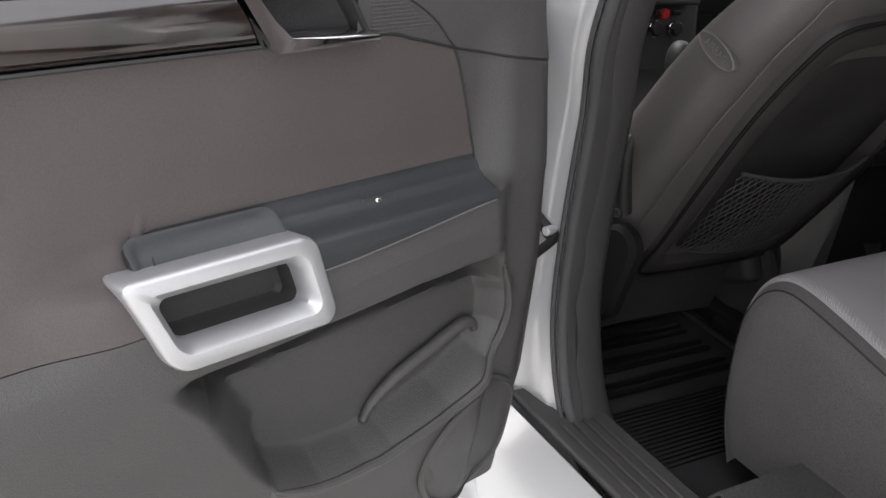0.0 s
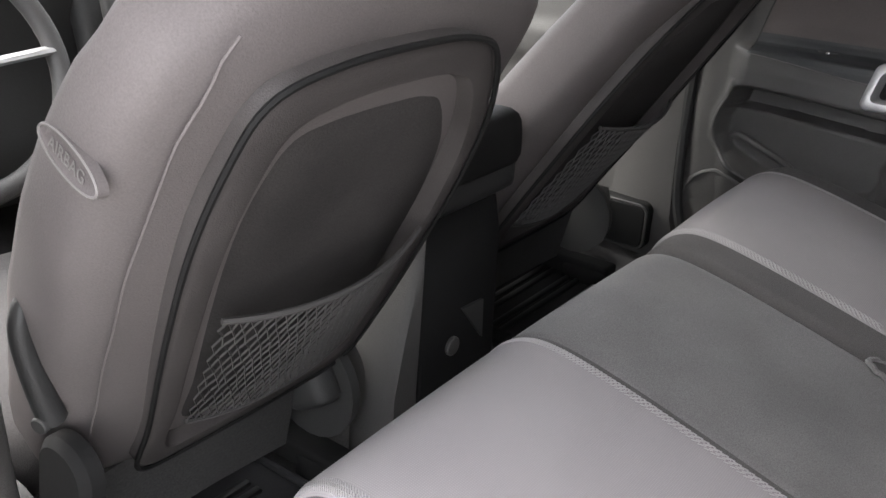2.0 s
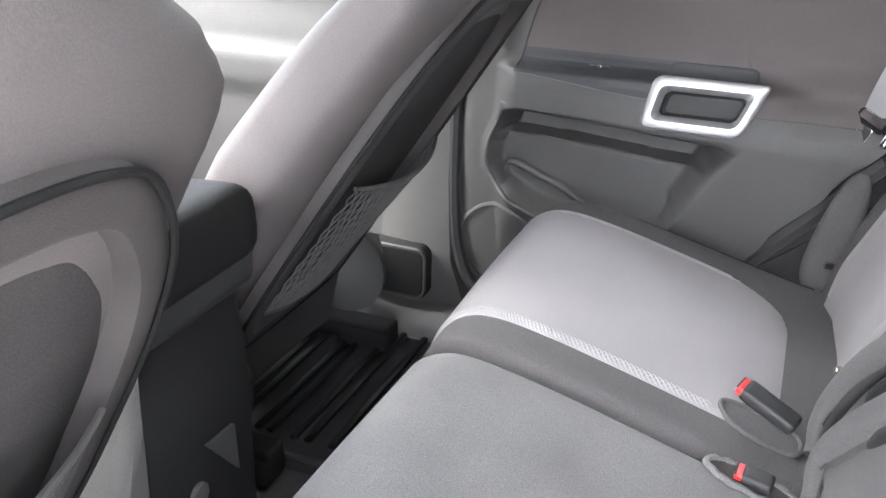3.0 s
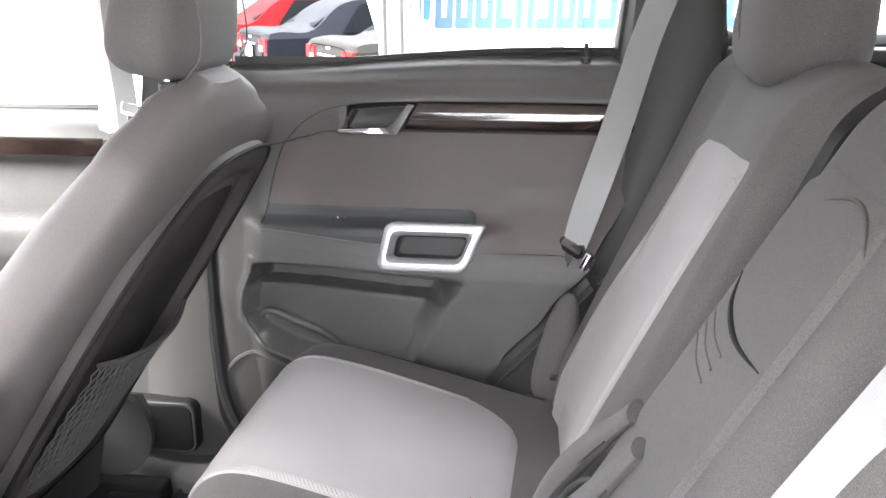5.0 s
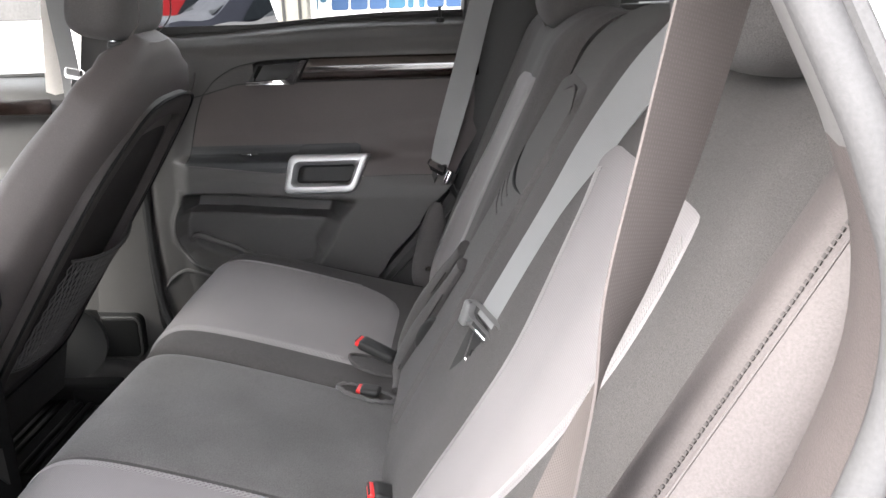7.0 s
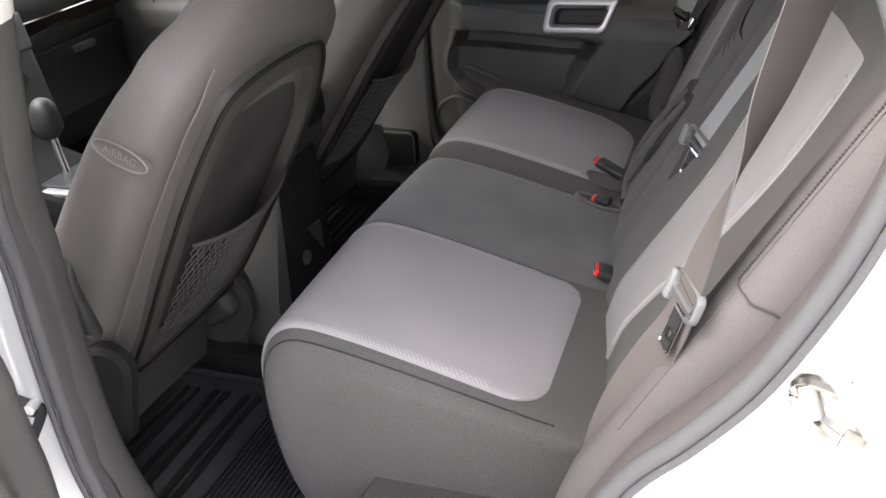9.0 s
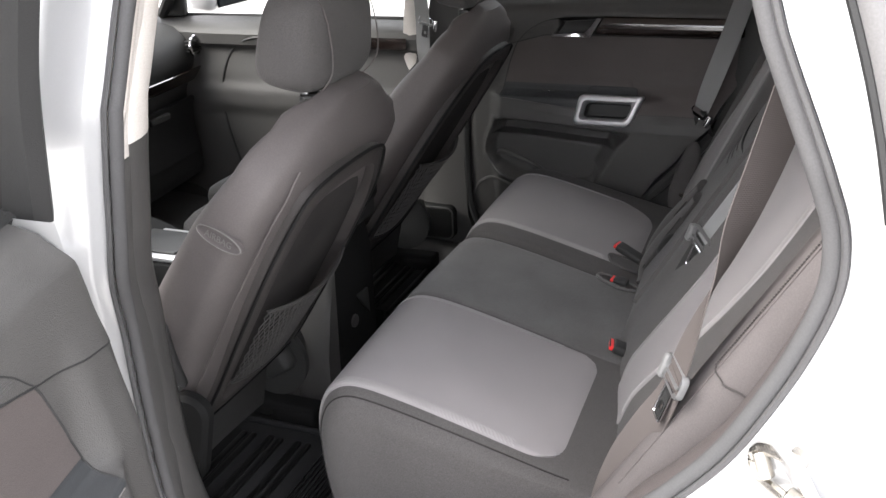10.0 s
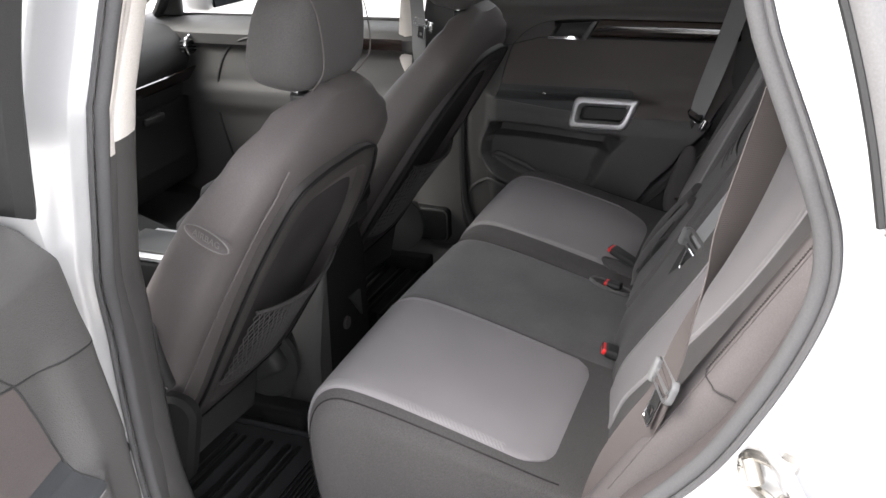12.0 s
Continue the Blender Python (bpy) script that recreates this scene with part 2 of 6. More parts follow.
def tube(path, r, sides=8, closed=False, flat=1.0, up=(0, 0, 1), bm=None):
    """A round or flattened bar along a path."""
    rows = []
    n = len(path)
    path = [Vector(p) for p in path]
    for i, p in enumerate(path):
        a, b = (path[i - 1], path[(i + 1) % n]) if closed else (path[max(i - 1, 0)], path[min(i + 1, n - 1)])
        d = (b - a).normalized()
        side = d.cross(Vector(up))
        side = side.normalized() if side.length > 1e-4 else d.orthogonal().normalized()
        top = side.cross(d)
        rr = r(i / (n - 1)) if callable(r) else r
        rows.append([p + side * math.cos(2 * math.pi * k / sides) * rr + top * math.sin(2 * math.pi * k / sides) * rr * flat for k in range(sides)])
    out = skin(rows, closed=True, cap=not closed, wrap=closed)
    return join(bm, out) if bm else out


def ribbon(path, sides, width, depth=0.0014):
    """A flat strap along a path; sides: the direction of its width at each point."""
    path = curve_points(path, 60)
    dirs = curve_points(sides, 60)
    us = range(len(path))

    def f(i, k):
        d = (path[min(i + 1, 59)] - path[max(i - 1, 0)]).normalized()
        s = dirs[i] - d * dirs[i].dot(d)
        s.normalize()
        return path[i] + s * width * k

    return thick(sheet(f, list(us), span(-0.5, 0.5, 7)), depth)


def loop2d(w, h, r, n=6, dx=0.0, dy=0.0):
    """Rounded rectangle, anticlockwise; r: one radius or four (from +x+y, anticlockwise)."""
    rs = r if isinstance(r, (list, tuple)) else (r,) * 4
    out = []
    for (sx, sy), q, rad in zip(((1, 1), (-1, 1), (-1, -1), (1, -1)), range(4), rs):
        for k in range(n + 1):
            a = math.pi / 2 * (q + k / n)
            out.append((dx + sx * (w / 2 - rad) + rad * math.cos(a), dy + sy * (h / 2 - rad) + rad * math.sin(a)))
    return out


def rings(levels, place, cap=True):
    """Skin loops of 2D points: levels of (loop, depth); place(u, v, depth) gives the point."""
    bm = skin([[place(u, v, d) for u, v in lp] for lp, d in levels], closed=True)
    if cap:
        bm.faces.new([v for v in bm.verts][-len(levels[-1][0]):])
    return bm


def blob(c, size, power=2.6, nu=24, nv=14, turn=None, taper=0.0):
    """A cushion-like closed form."""
    def sp(v):
        return math.copysign(abs(v) ** (2 / power), v)
    rows = []
    for i in range(1, nv):
        b = -math.pi / 2 + math.pi * i / nv
        row = []
        for j in range(nu):
            a = 2 * math.pi * j / nu
            z = sp(math.sin(b))
            k = 1 - taper * z
            p = Vector((sp(math.cos(b)) * sp(math.cos(a)) * size[0] / 2 * k, sp(math.cos(b)) * sp(math.sin(a)) * size[1] / 2 * k, z * size[2] / 2))
            if turn:
                p = turn @ p
            row.append(p + Vector(c))
        rows.append(row)
    bm = skin(rows, closed=True, cap=True)
    return bm


def rot(axis, deg):
    return Matrix.Rotation(radians(deg), 3, axis)


def cyl(p, q, r, sides=16, r2=None, bm=None):
    p, q = Vector(p), Vector(q)
    d = (q - p).normalized()
    s = d.orthogonal().normalized()
    t = d.cross(s)
    rows = []
    b = min(r, (q - p).length) * 0.12
    for at, rr in ((p, r - b), (p + d * b, r), (q - d * b, r2 or r), (q, (r2 or r) - b)):
        rows.append([at + (s * math.cos(2 * math.pi * k / sides) + t * math.sin(2 * math.pi * k / sides)) * rr for k in range(sides)])
    out = skin(rows, closed=True, cap=True)
    return join(bm, out) if bm else out


# ---- ground and surroundings ----
def flat_sheet(x0, x1, y0, y1, z, n=40):
    return sheet(lambda u, v: Vector((u, v, z)), span(x0, x1, n), span(y0, y1, n))


ground = part("ground", sheet(lambda u, v: Vector((u, v, -0.32 * step(1.5, 5.0, u))), [-60, -30, -10, -4, -1, 0, 1] + span(1.5, 5.0, 9) + [8, 15, 30, 60], span(-60, 60, 20)), ASPHALT)
tagged(ground, "pale sunlit concrete yard under the parked car", "ground", kind="structure")

# ---- car body shell ----
car_body = thing("car_body", "silver car body with an open rear door", "car body", kind="structure")

# opening of the rear door: (y, z), from the front post's top, down, back along the sill and up
OPENING = curve_points([(y, z, 0) for y, z in (
    (0.085, 1.52), (0.112, 1.41), (0.130, 1.30), (0.148, 1.20), (0.164, 1.10), (0.179, 1.04), (0.189, 0.985), (0.192, 0.926), (0.189, 0.80), (0.180, 0.70), (0.156, 0.62), (0.118, 0.555), (0.06, 0.515),
    (-0.03, 0.502), (-0.16, 0.502), (-0.26, 0.535), (-0.335, 0.63), (-0.40, 0.765), (-0.462, 0.878), (-0.510, 0.933), (-0.553, 0.988), (-0.585, 1.047), (-0.613, 1.112), (-0.631, 1.175),
    (-0.630, 1.225), (-0.616, 1.268), (-0.597, 1.312), (-0.566, 1.38), (-0.525, 1.48), (-0.43, 1.56), (-0.2, 1.575), (0.02, 1.568), (0.11, 1.555))], 150, closed=True)


def offset_loop(loop, d):
    out = []
    n = len(loop)
    for i, p in enumerate(loop):
        t = (loop[(i + 2) % n] - loop[i - 2]).normalized()
        out.append((p.x - t.y * d, p.y + t.x * d))
    return out


area = sum(a.x * b.y - b.x * a.y for a, b in zip(OPENING, OPENING[1:] + OPENING[:1]))
SIGN = -1 if area > 0 else 1


def side_x(z, base, y=-1.0):
    """The sides lean in above the waist and turn over into the roof; the centre post swells at the waist, and the rear edge of the opening stands further out."""
    swell = 0.028 * step(0.95, 1.10, z) * step(0.0, 0.1, y) + 0.070 * step(0.02, -0.42, y)
    swell *= min(1.0, max(0.0, 1 - (-base - 0.745) / 0.125))
    return base - swell + max(0.0, z - 1.28) * 0.25 + max(0.0, z - 1.50) * 1.6


def side_ring(d, base):
    return [Vector((side_x(z, base, y), y, z)) for y, z in offset_loop(OPENING, d * SIGN)]


def band(levels, name, mat, parent, label=""):
    return part(name, skin([side_ring(d, x) for d, x in levels], closed=True), mat, parent, label)


TRIM_LEVELS = [(0.10, -0.640), (0.04, -0.650), (0.016, -0.662), (0.004, -0.680), (-0.002, -0.700), (-0.005, -0.722), (-0.002, -0.739)]
trim_rows = [side_ring(d, x) for d, x in TRIM_LEVELS]
HIGHPOST = [i for i, p in enumerate(OPENING) if p.x > 0.05 and p.y > 1.226]
REARPOST = [i for i, p in enumerate(OPENING) if p.x < -0.40 and p.y > 1.262]
first = min(i for i in HIGHPOST if i > 75) if any(i > 75 for i in HIGHPOST) else 0
order = [(first + k) % 150 for k in range(150)]
light = [i for i in order if i in HIGHPOST]
back = [i for i in order if i in REARPOST]
rest = [i for i in order if i not in HIGHPOST]
low = [light[-1]] + rest[:rest.index(back[0]) + 1]
top = rest[rest.index(back[-1]):] + [light[0]]
turn = next(k for k, i in enumerate(low) if OPENING[i].x < -0.20)
for run, mat, label in ((low[:turn + 1], PLASTIC, "dark grey plastic trim round the door opening"), (low[turn:], TRIMPANEL, "brown grey trim of the rear arch"), (back, GREYTRIM, "grey upper trim of the rear post"), (top, DARKTRIM, ""), (light, HEADLINE, "light upper post edge")):
    part("opening_trim", skin([[row[i] for i in run] for row in trim_rows]), mat, car_body, label)
seal_path = [p for p in side_ring(0.0, -0.742)]
part("door_seal", tube(seal_path, 0.0085, 10, closed=True, up=(1, 0, 0)), SEAL, car_body, "ribbed black rubber door seal")
part("seal_lip", tube([p for p in side_ring(0.010, -0.752)], 0.0038, 6, closed=True, up=(1, 0, 0)), SEAL, car_body)
band([(0.012, -0.733), (0.0145, -0.747), (0.020, -0.7505), (0.027, -0.7515), (0.031, -0.755), (0.040, -0.758), (0.062, -0.762), (0.088, -0.768), (0.098, -0.776), (0.103, -0.792), (0.106, -0.82), (0.110, -0.852), (0.114, -0.872), (0.121, -0.884)],
     "door_aperture", PAINT, car_body, "silver painted door aperture flange")


def outer_skin(y0, y1, z0, z1, ny=24, nz=24):
    def f(u, v):
        x = -0.895 - 0.012 * math.sin(math.pi * min(1, max(0, (v - 0.4) / 0.8))) + max(0, v - 1.15) * 0.32
        return Vector((x, u, v))
    return thick(sheet(f, span(y0, y1, ny), span(z0, z1, nz)), 0.004)


def quarter_point(i, k):
    """Rear quarter: from the aperture's edge back and out."""
    y, z = offset_loop(OPENING, 0.121 * SIGN)[i]
    e = Vector((side_x(z, -0.884), y, z))
    far = Vector((side_x(min(1.60, max(0.3, z)), -0.915), -1.45, min(1.60, max(0.3, z + (z - 1.0) * 0.1))))
    p = e.lerp(far, k)
    p.x -= 0.02 * math.sin(math.pi * k) * (1 if z < 1.2 else 0.3)
    return p


REARARC = [i for i, p in enumerate(OPENING) if p.x < -0.30 and 0.60 < p.y < 1.55]
part("rear_quarter_panel", sheet(lambda i, k: quarter_point(i, k), REARARC, span(0, 1, 14)), PAINT, car_body, "silver painted rear quarter panel")
part("front_door_skin", outer_skin(0.272, 1.30, 0.42, 1.19), PAINT, car_body, "silver outer skin of the front door")
part("door_waist_strip", rbox((0.02, 1.03, 0.03), (-0.885, 0.786, 1.205), 0.006), DARKPLASTIC, car_body)
part("front_post_cover", thick(sheet(lambda u, v: Vector((side_x(v, -0.893), u + (1.19 - v) * 0.22, v)), span(0.215, 0.33, 6), span(1.2, 1.56, 14)), 0.004), PAINT, car_body)
# quarter window and its black surround, outside
qline = curve_points([(-0.868, y, z) for y, z in ((-0.667, 1.262), (-0.650, 1.332), (-0.625, 1.41), (-0.575, 1.54))], 24)
part("quarter_glass_trim", thick(sheet(lambda i, k: qline[i] + Vector((-0.004 - 0.006 * math.sin(math.pi * k), -0.026 * k, 0)), range(24), span(0, 1, 8)), 0.004), GREYTRIM, car_body, "grey strip beside the rear quarter glass")
part("quarter_glass_seal", tube([p + Vector((-0.003, 0.002, 0)) for p in qline], 0.004, 6, up=(1, 0, 0)), DARKPLASTIC, car_body)
part("quarter_glass", sheet(lambda i, k: qline[i] + Vector((-0.005, -0.026 - 0.55 * k, 0)), range(24), span(0, 1, 8)), TINTGLASS, car_body, "pale reflecting rear quarter glass")
part("quarter_glass_foot", tube([qline[0] + Vector((-0.006, 0.0 - 0.06 * k, -0.002)) for k in range(10)], 0.0035, 6), GREYTRIM, car_body)
part("sill_outer", thick(sheet(lambda u, v: Vector((-0.795 - 0.09 * math.sin(v * 1.45), u, 0.545 - 0.20 * v - 0.02 * v * v)), span(-0.45, 1.3, 20), span(0, 1.2, 10)), 0.004), PAINT, car_body)
part("sill_tread", rbox((0.10, 0.62, 0.012), (-0.735, -0.10, 0.549), 0.005), PLASTIC, car_body, "ribbed dark plastic sill tread")
for k in range(4):
    part("tread_rib", rbox((0.006, 0.46, 0.006), (-0.765 + k * 0.018, -0.12, 0.557), 0.002, 1), PLASTIC, car_body)

# floor pan, carpet and bulkheads
part("floor_pan", sheet(lambda u, v: Vector((u, v, 0.455 + 0.07 * (1 - step(0.07, 0.15, abs(u))) + 0.05 * step(0.725, 0.745, abs(u)) + 0.12 * step(0.55, 1.25, v))), span(-0.74, 0.74, 60), span(-0.5, 1.35, 50)), CARPETSHADE, car_body, "black carpeted floor")
part("seat_riser", thick(sheet(lambda u, v: Vector((u, v, 0.455 + 0.14 * step(-0.02, -0.10, v))), span(-0.70, 0.70, 8), span(0.0, -0.6, 12)), 0.004), CARPETSHADE, car_body)
part("cargo_floor", flat_sheet(-0.7, 0.7, -1.7, -0.55, 0.76, 8), CARPETSHADE, car_body)
part("firewall", thick(sheet(lambda u, v: Vector((u, 1.36, v)), span(-0.74, 0.74, 4), span(0.3, 1.0, 4)), 0.01), DARKPLASTIC, car_body)
part("under_floor", flat_sheet(-0.86, 0.86, -1.7, 1.7, 0.32, 6), DARKPLASTIC, car_body)

# roof
def roof_point(u, v):
    k = abs(u) / 0.66
    ends = step(0.2, 0.9, v) * 0.05 + step(-0.9, -1.7, v) * 0.12
    return Vector((u, v, 1.60 - 0.055 * k ** 3 - ends))


part("headliner", thick(sheet(roof_point, span(-0.69, 0.69, 26), span(-1.65, 0.72, 26)), 0.02), HEADLINE, car_body, "light grey cloth headliner")
part("roof_skin", sheet(lambda u, v: roof_point(u, v) + Vector((u * 0.12, 0, 0.05)), span(-0.70, 0.70, 12), span(-1.72, 0.85, 12)), PAINT, car_body)


# ---- right side of the cabin ----
part("post_trim", skin([[Vector((x + dx, y, z)) for x, y in ((0.735, w0 + s), (0.70, w0 + 0.012 + s), (0.692, (w0 + w1) / 2 + s), (0.70, w1 - 0.012 + s), (0.735, w1 + s))] for z, w0, w1, dx, s in (
    (0.47, 0.16, 0.46, 0.0, 0.0), (0.53, 0.20, 0.43, 0.0, 0.0), (0.60, 0.225, 0.385, 0.0, 0.0), (0.75, 0.232, 0.37, 0.0, 0.0), (1.0, 0.225, 0.365, 0.005, 0.0), (1.23, 0.20, 0.335, 0.012, 0.0))]), PLASTIC, car_body, "dark grey lower centre post trim")
part("upper_post_trim", skin([[Vector((x + dx, y, z)) for x, y in ((0.76, w0), (0.725, w0 + 0.02), (0.725, w1 - 0.02), (0.76, w1))] for z, w0, w1, dx in (
    (1.232, 0.235, 0.375, -0.01), (1.376, 0.232, 0.350, -0.03), (1.50, 0.222, 0.325, -0.05), (1.56, 0.20, 0.31, -0.07))]), HEADLINE, car_body, "light upper centre post trim")
part("post_side_trim", skin([[Vector((x + dx, y, z)) for x, y in ((0.74, w0), (0.712, w0 + 0.01), (0.708, (w0 + w1) / 2), (0.715, w1 - 0.008), (0.75, w1))] for z, w0, w1, dx in (
    (0.98, 0.375, 0.430, 0.0), (1.10, 0.365, 0.425, 0.0), (1.232, 0.368, 0.412, 0.0), (1.376, 0.345, 0.385, -0.02), (1.52, 0.315, 0.355, -0.05))]), HEADLINE, car_body, "light front edge of the centre post trim")
part("left_post_trim", skin([[Vector((-x, y, z)) for x, y in ((xo, w0 - 0.004), (xo - 0.014, w0 - 0.003), (lerp(xo, 0.684, 0.55), lerp(w0, 0.190, 0.6)), (0.694, 0.190), (0.682, 0.198), (0.675, 0.216), (0.678, 0.28), (0.735, 0.35))] for z, w0, xo in (
    (0.46, 0.05, 0.742), (0.55, 0.11, 0.742), (0.62, 0.15, 0.742), (0.70, 0.176, 0.742), (0.80, 0.185, 0.742), (0.93, 0.188, 0.742), (1.0, 0.183, 0.747), (1.05, 0.174, 0.758), (1.10, 0.161, 0.768), (1.16, 0.151, 0.768), (1.218, 0.142, 0.767))]), PLASTIC, car_body, "dark grey lower centre post trim")
part("left_upper_post_trim", skin([[Vector((-x, y, z)) for x, y in ((xo, w0 - 0.004), (xo - 0.016, w0), (xo - 0.045, w0 + 0.03), (xo - 0.066, w0 + 0.06), (xo - 0.02, w0 + 0.14))] for z, w0, xo in (
    (1.220, 0.141, 0.766), (1.254, 0.136, 0.764), (1.40, 0.110, 0.730), (1.50, 0.086, 0.69), (1.58, 0.05, 0.62))]), HEADLINE, car_body, "light upper centre post trim")
part("door_gap", tube(curve_points([(0.715, 0.232, 1.2), (0.71, 0.236, 0.95), (0.71, 0.238, 0.75), (0.71, 0.225, 0.62), (0.71, 0.18, 0.55), (0.71, 0.05, 0.52)], 40), 0.011, 8, up=(1, 0, 0)), DARKPLASTIC, car_body, "black rubber door seal")

# rear post with belt outlet
part("rear_post_trim", skin([[Vector((x + dx, y, z)) for x, y in ((0.775, w0), (0.735, w0 - 0.012), (0.722, w0 - 0.04), (0.722, w1 + 0.03), (0.735, w1))] for z, w0, w1, dx in (
    (0.88, -0.40, -0.72, 0.0), (1.05, -0.44, -0.66, 0.0), (1.18, -0.445, -0.62, 0.0), (1.234, -0.447, -0.605, 0.0), (1.33, -0.452, -0.592, -0.012), (1.45, -0.47, -0.575, -0.05), (1.56, -0.44, -0.60, -0.10))]), DARKTRIM, car_body, "dark rear post trim")
part("belt_outlet", rbox((0.03, 0.085, 0.12), (0.697, -0.520, 1.412), 0.012, turn=rot("Y", -16)), DARKTRIM, car_body, "dark belt guide cover")
# quarter window opening on the right: frame pieces round a slanted pane
QW = [(-0.602, 1.272), (-0.595, 1.364), (-0.580, 1.443), (-0.572, 1.490), (-0.640, 1.498), (-0.714, 1.484), (-0.767, 1.438), (-0.824, 1.364), (-0.871, 1.299), (-0.884, 1.270), (-0.763, 1.265)]
qw = curve_points([(y, z, 0) for y, z in QW], 64, closed=True)


def quarter_ring(d, x):
    out = []
    c = Vector((-0.70, 1.36, 0))
    for p in qw:
        q = p + (p - c).normalized() * d
        out.append(Vector((x - max(0, q.y - 1.2) * 0.32, min(q.x, -0.592 + 0.11 * max(0, q.y - 1.30)), q.y)))
    return out


part("quarter_window_trim", skin([quarter_ring(0.0, 0.80), quarter_ring(0.004, 0.785), quarter_ring(0.02, 0.765), quarter_ring(0.05, 0.752), quarter_ring(0.09, 0.748), quarter_ring(0.22, 0.745), quarter_ring(0.6, 0.73)], closed=True), DARKTRIM, car_body, "dark moulded rear quarter trim")
qb = bmesh.new()
qb.faces.new([qb.verts.new(p) for p in quarter_ring(0.004, 0.797)])
part("quarter_window_pane", qb, GLASS, car_body)
part("quarter_ledge", rbox((0.085, 1.0, 0.022), (0.722, -1.10, 1.237), 0.009), PLASTIC, car_body, "grey ledge under the quarter window")
part("cargo_side_trim", thick(sheet(lambda u, v: Vector((0.70 + 0.03 * step(0.9, 1.2, v) - 0.05 * step(1.12, 1.15, v) * (1 - step(1.15, 1.18, v)), u, v)), span(-1.7, -0.66, 12), span(0.75, 1.20, 30)), 0.004), DARKTRIM, car_body, "dark cargo side trim with grooves")
part("cargo_left_trim", thick(sheet(lambda u, v: Vector((-0.70 + 0.25 * max(0, v - 1.2), u, v)), span(-1.7, -0.68, 8), span(0.75, 1.58, 14)), 0.004), DARKTRIM, car_body)
part("tailgate_trim", thick(sheet(lambda u, v: Vector((u, -1.72 + 0.3 * max(0, v - 1.1), v)), span(-0.75, 0.75, 8), span(0.75, 1.18, 8)), 0.01), DARKTRIM, car_body)
part("tailgate_upper_trim", thick(sheet(lambda u, v: Vector((u, -1.72 + 0.3 * max(0, v - 1.1), v)), span(-0.75, 0.75, 8), span(1.45, 1.60, 4)), 0.01), DARKTRIM, car_body)
for s in (-1, 1):
    part("rear_roof_post", tube([(s * 0.72, -1.70, 1.15), (s * 0.66, -1.62, 1.40), (s * 0.60, -1.55, 1.56)], 0.07, 10), DARKTRIM, car_body)
    # left rail in headliner cloth; the right one's shade is put in as dark trim
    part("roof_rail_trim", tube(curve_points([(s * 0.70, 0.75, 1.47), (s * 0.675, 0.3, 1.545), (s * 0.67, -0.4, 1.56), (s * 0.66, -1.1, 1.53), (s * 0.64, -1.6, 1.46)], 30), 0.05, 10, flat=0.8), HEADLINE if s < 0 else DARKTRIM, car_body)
    part("windscreen_post", tube(curve_points([(s * 0.73, 1.42, 1.08), (s * 0.715, 1.15, 1.27), (s * 0.69, 0.75, 1.49)], 20), 0.034, 10), HEADLINE, car_body, "light windscreen post trim")
part("windscreen_header", tube([(-0.68, 0.74, 1.52), (0, 0.86, 1.55), (0.68, 0.74, 1.52)], 0.035, 8), HEADLINE, car_body)
part("windscreen", sheet(lambda u, v: Vector((u, 1.62 - 0.8 * v - 0.12 * (u / 0.7) ** 2, 1.05 + 0.47 * v)), span(-0.7, 0.7, 12), span(0, 1, 10)), CLEARGLASS, car_body)
part("rear_window", sheet(lambda u, v: Vector((u, -1.72 + 0.3 * max(0, v - 1.1), v)), span(-0.66, 0.66, 8), span(1.18, 1.46, 6)), GLASS, car_body)


# ---- doors ----
POCKET_EDGE = [(0.142, 0.95), (0.150, 0.90), (0.160, 0.868), (0.176, 0.831), (0.178, 0.790), (0.154, 0.755), (0.093, 0.725), (0.019, 0.705), (-0.016, 0.702), (-0.069, 0.705), (-0.118, 0.722), (-0.146, 0.754), (-0.169, 0.793), (-0.188, 0.833), (-0.222, 0.872), (-0.236, 0.95)]



def pocket_inside(y, z):
    """Distance from the pocket's edge, positive inside, and how far along it the nearest place is."""
    best, where, inside = 1.0, 0, False
    n = len(POCKET_EDGE)
    for i in range(n):
        (ay, az), (by, bz) = POCKET_EDGE[i], POCKET_EDGE[(i + 1) % n]
        dy, dz = by - ay, bz - az
        if (az > z) != (bz > z) and y < ay + (z - az) / dz * dy:
            inside = not inside
        if i < n - 1:
            k = max(0.0, min(1.0, ((y - ay) * dy + (z - az) * dz) / (dy * dy + dz * dz)))
            d = math.hypot(y - ay - k * dy, z - az - k * dz)
            if d < best:
                best, where = d, i + k
    return (best if inside else -best), where


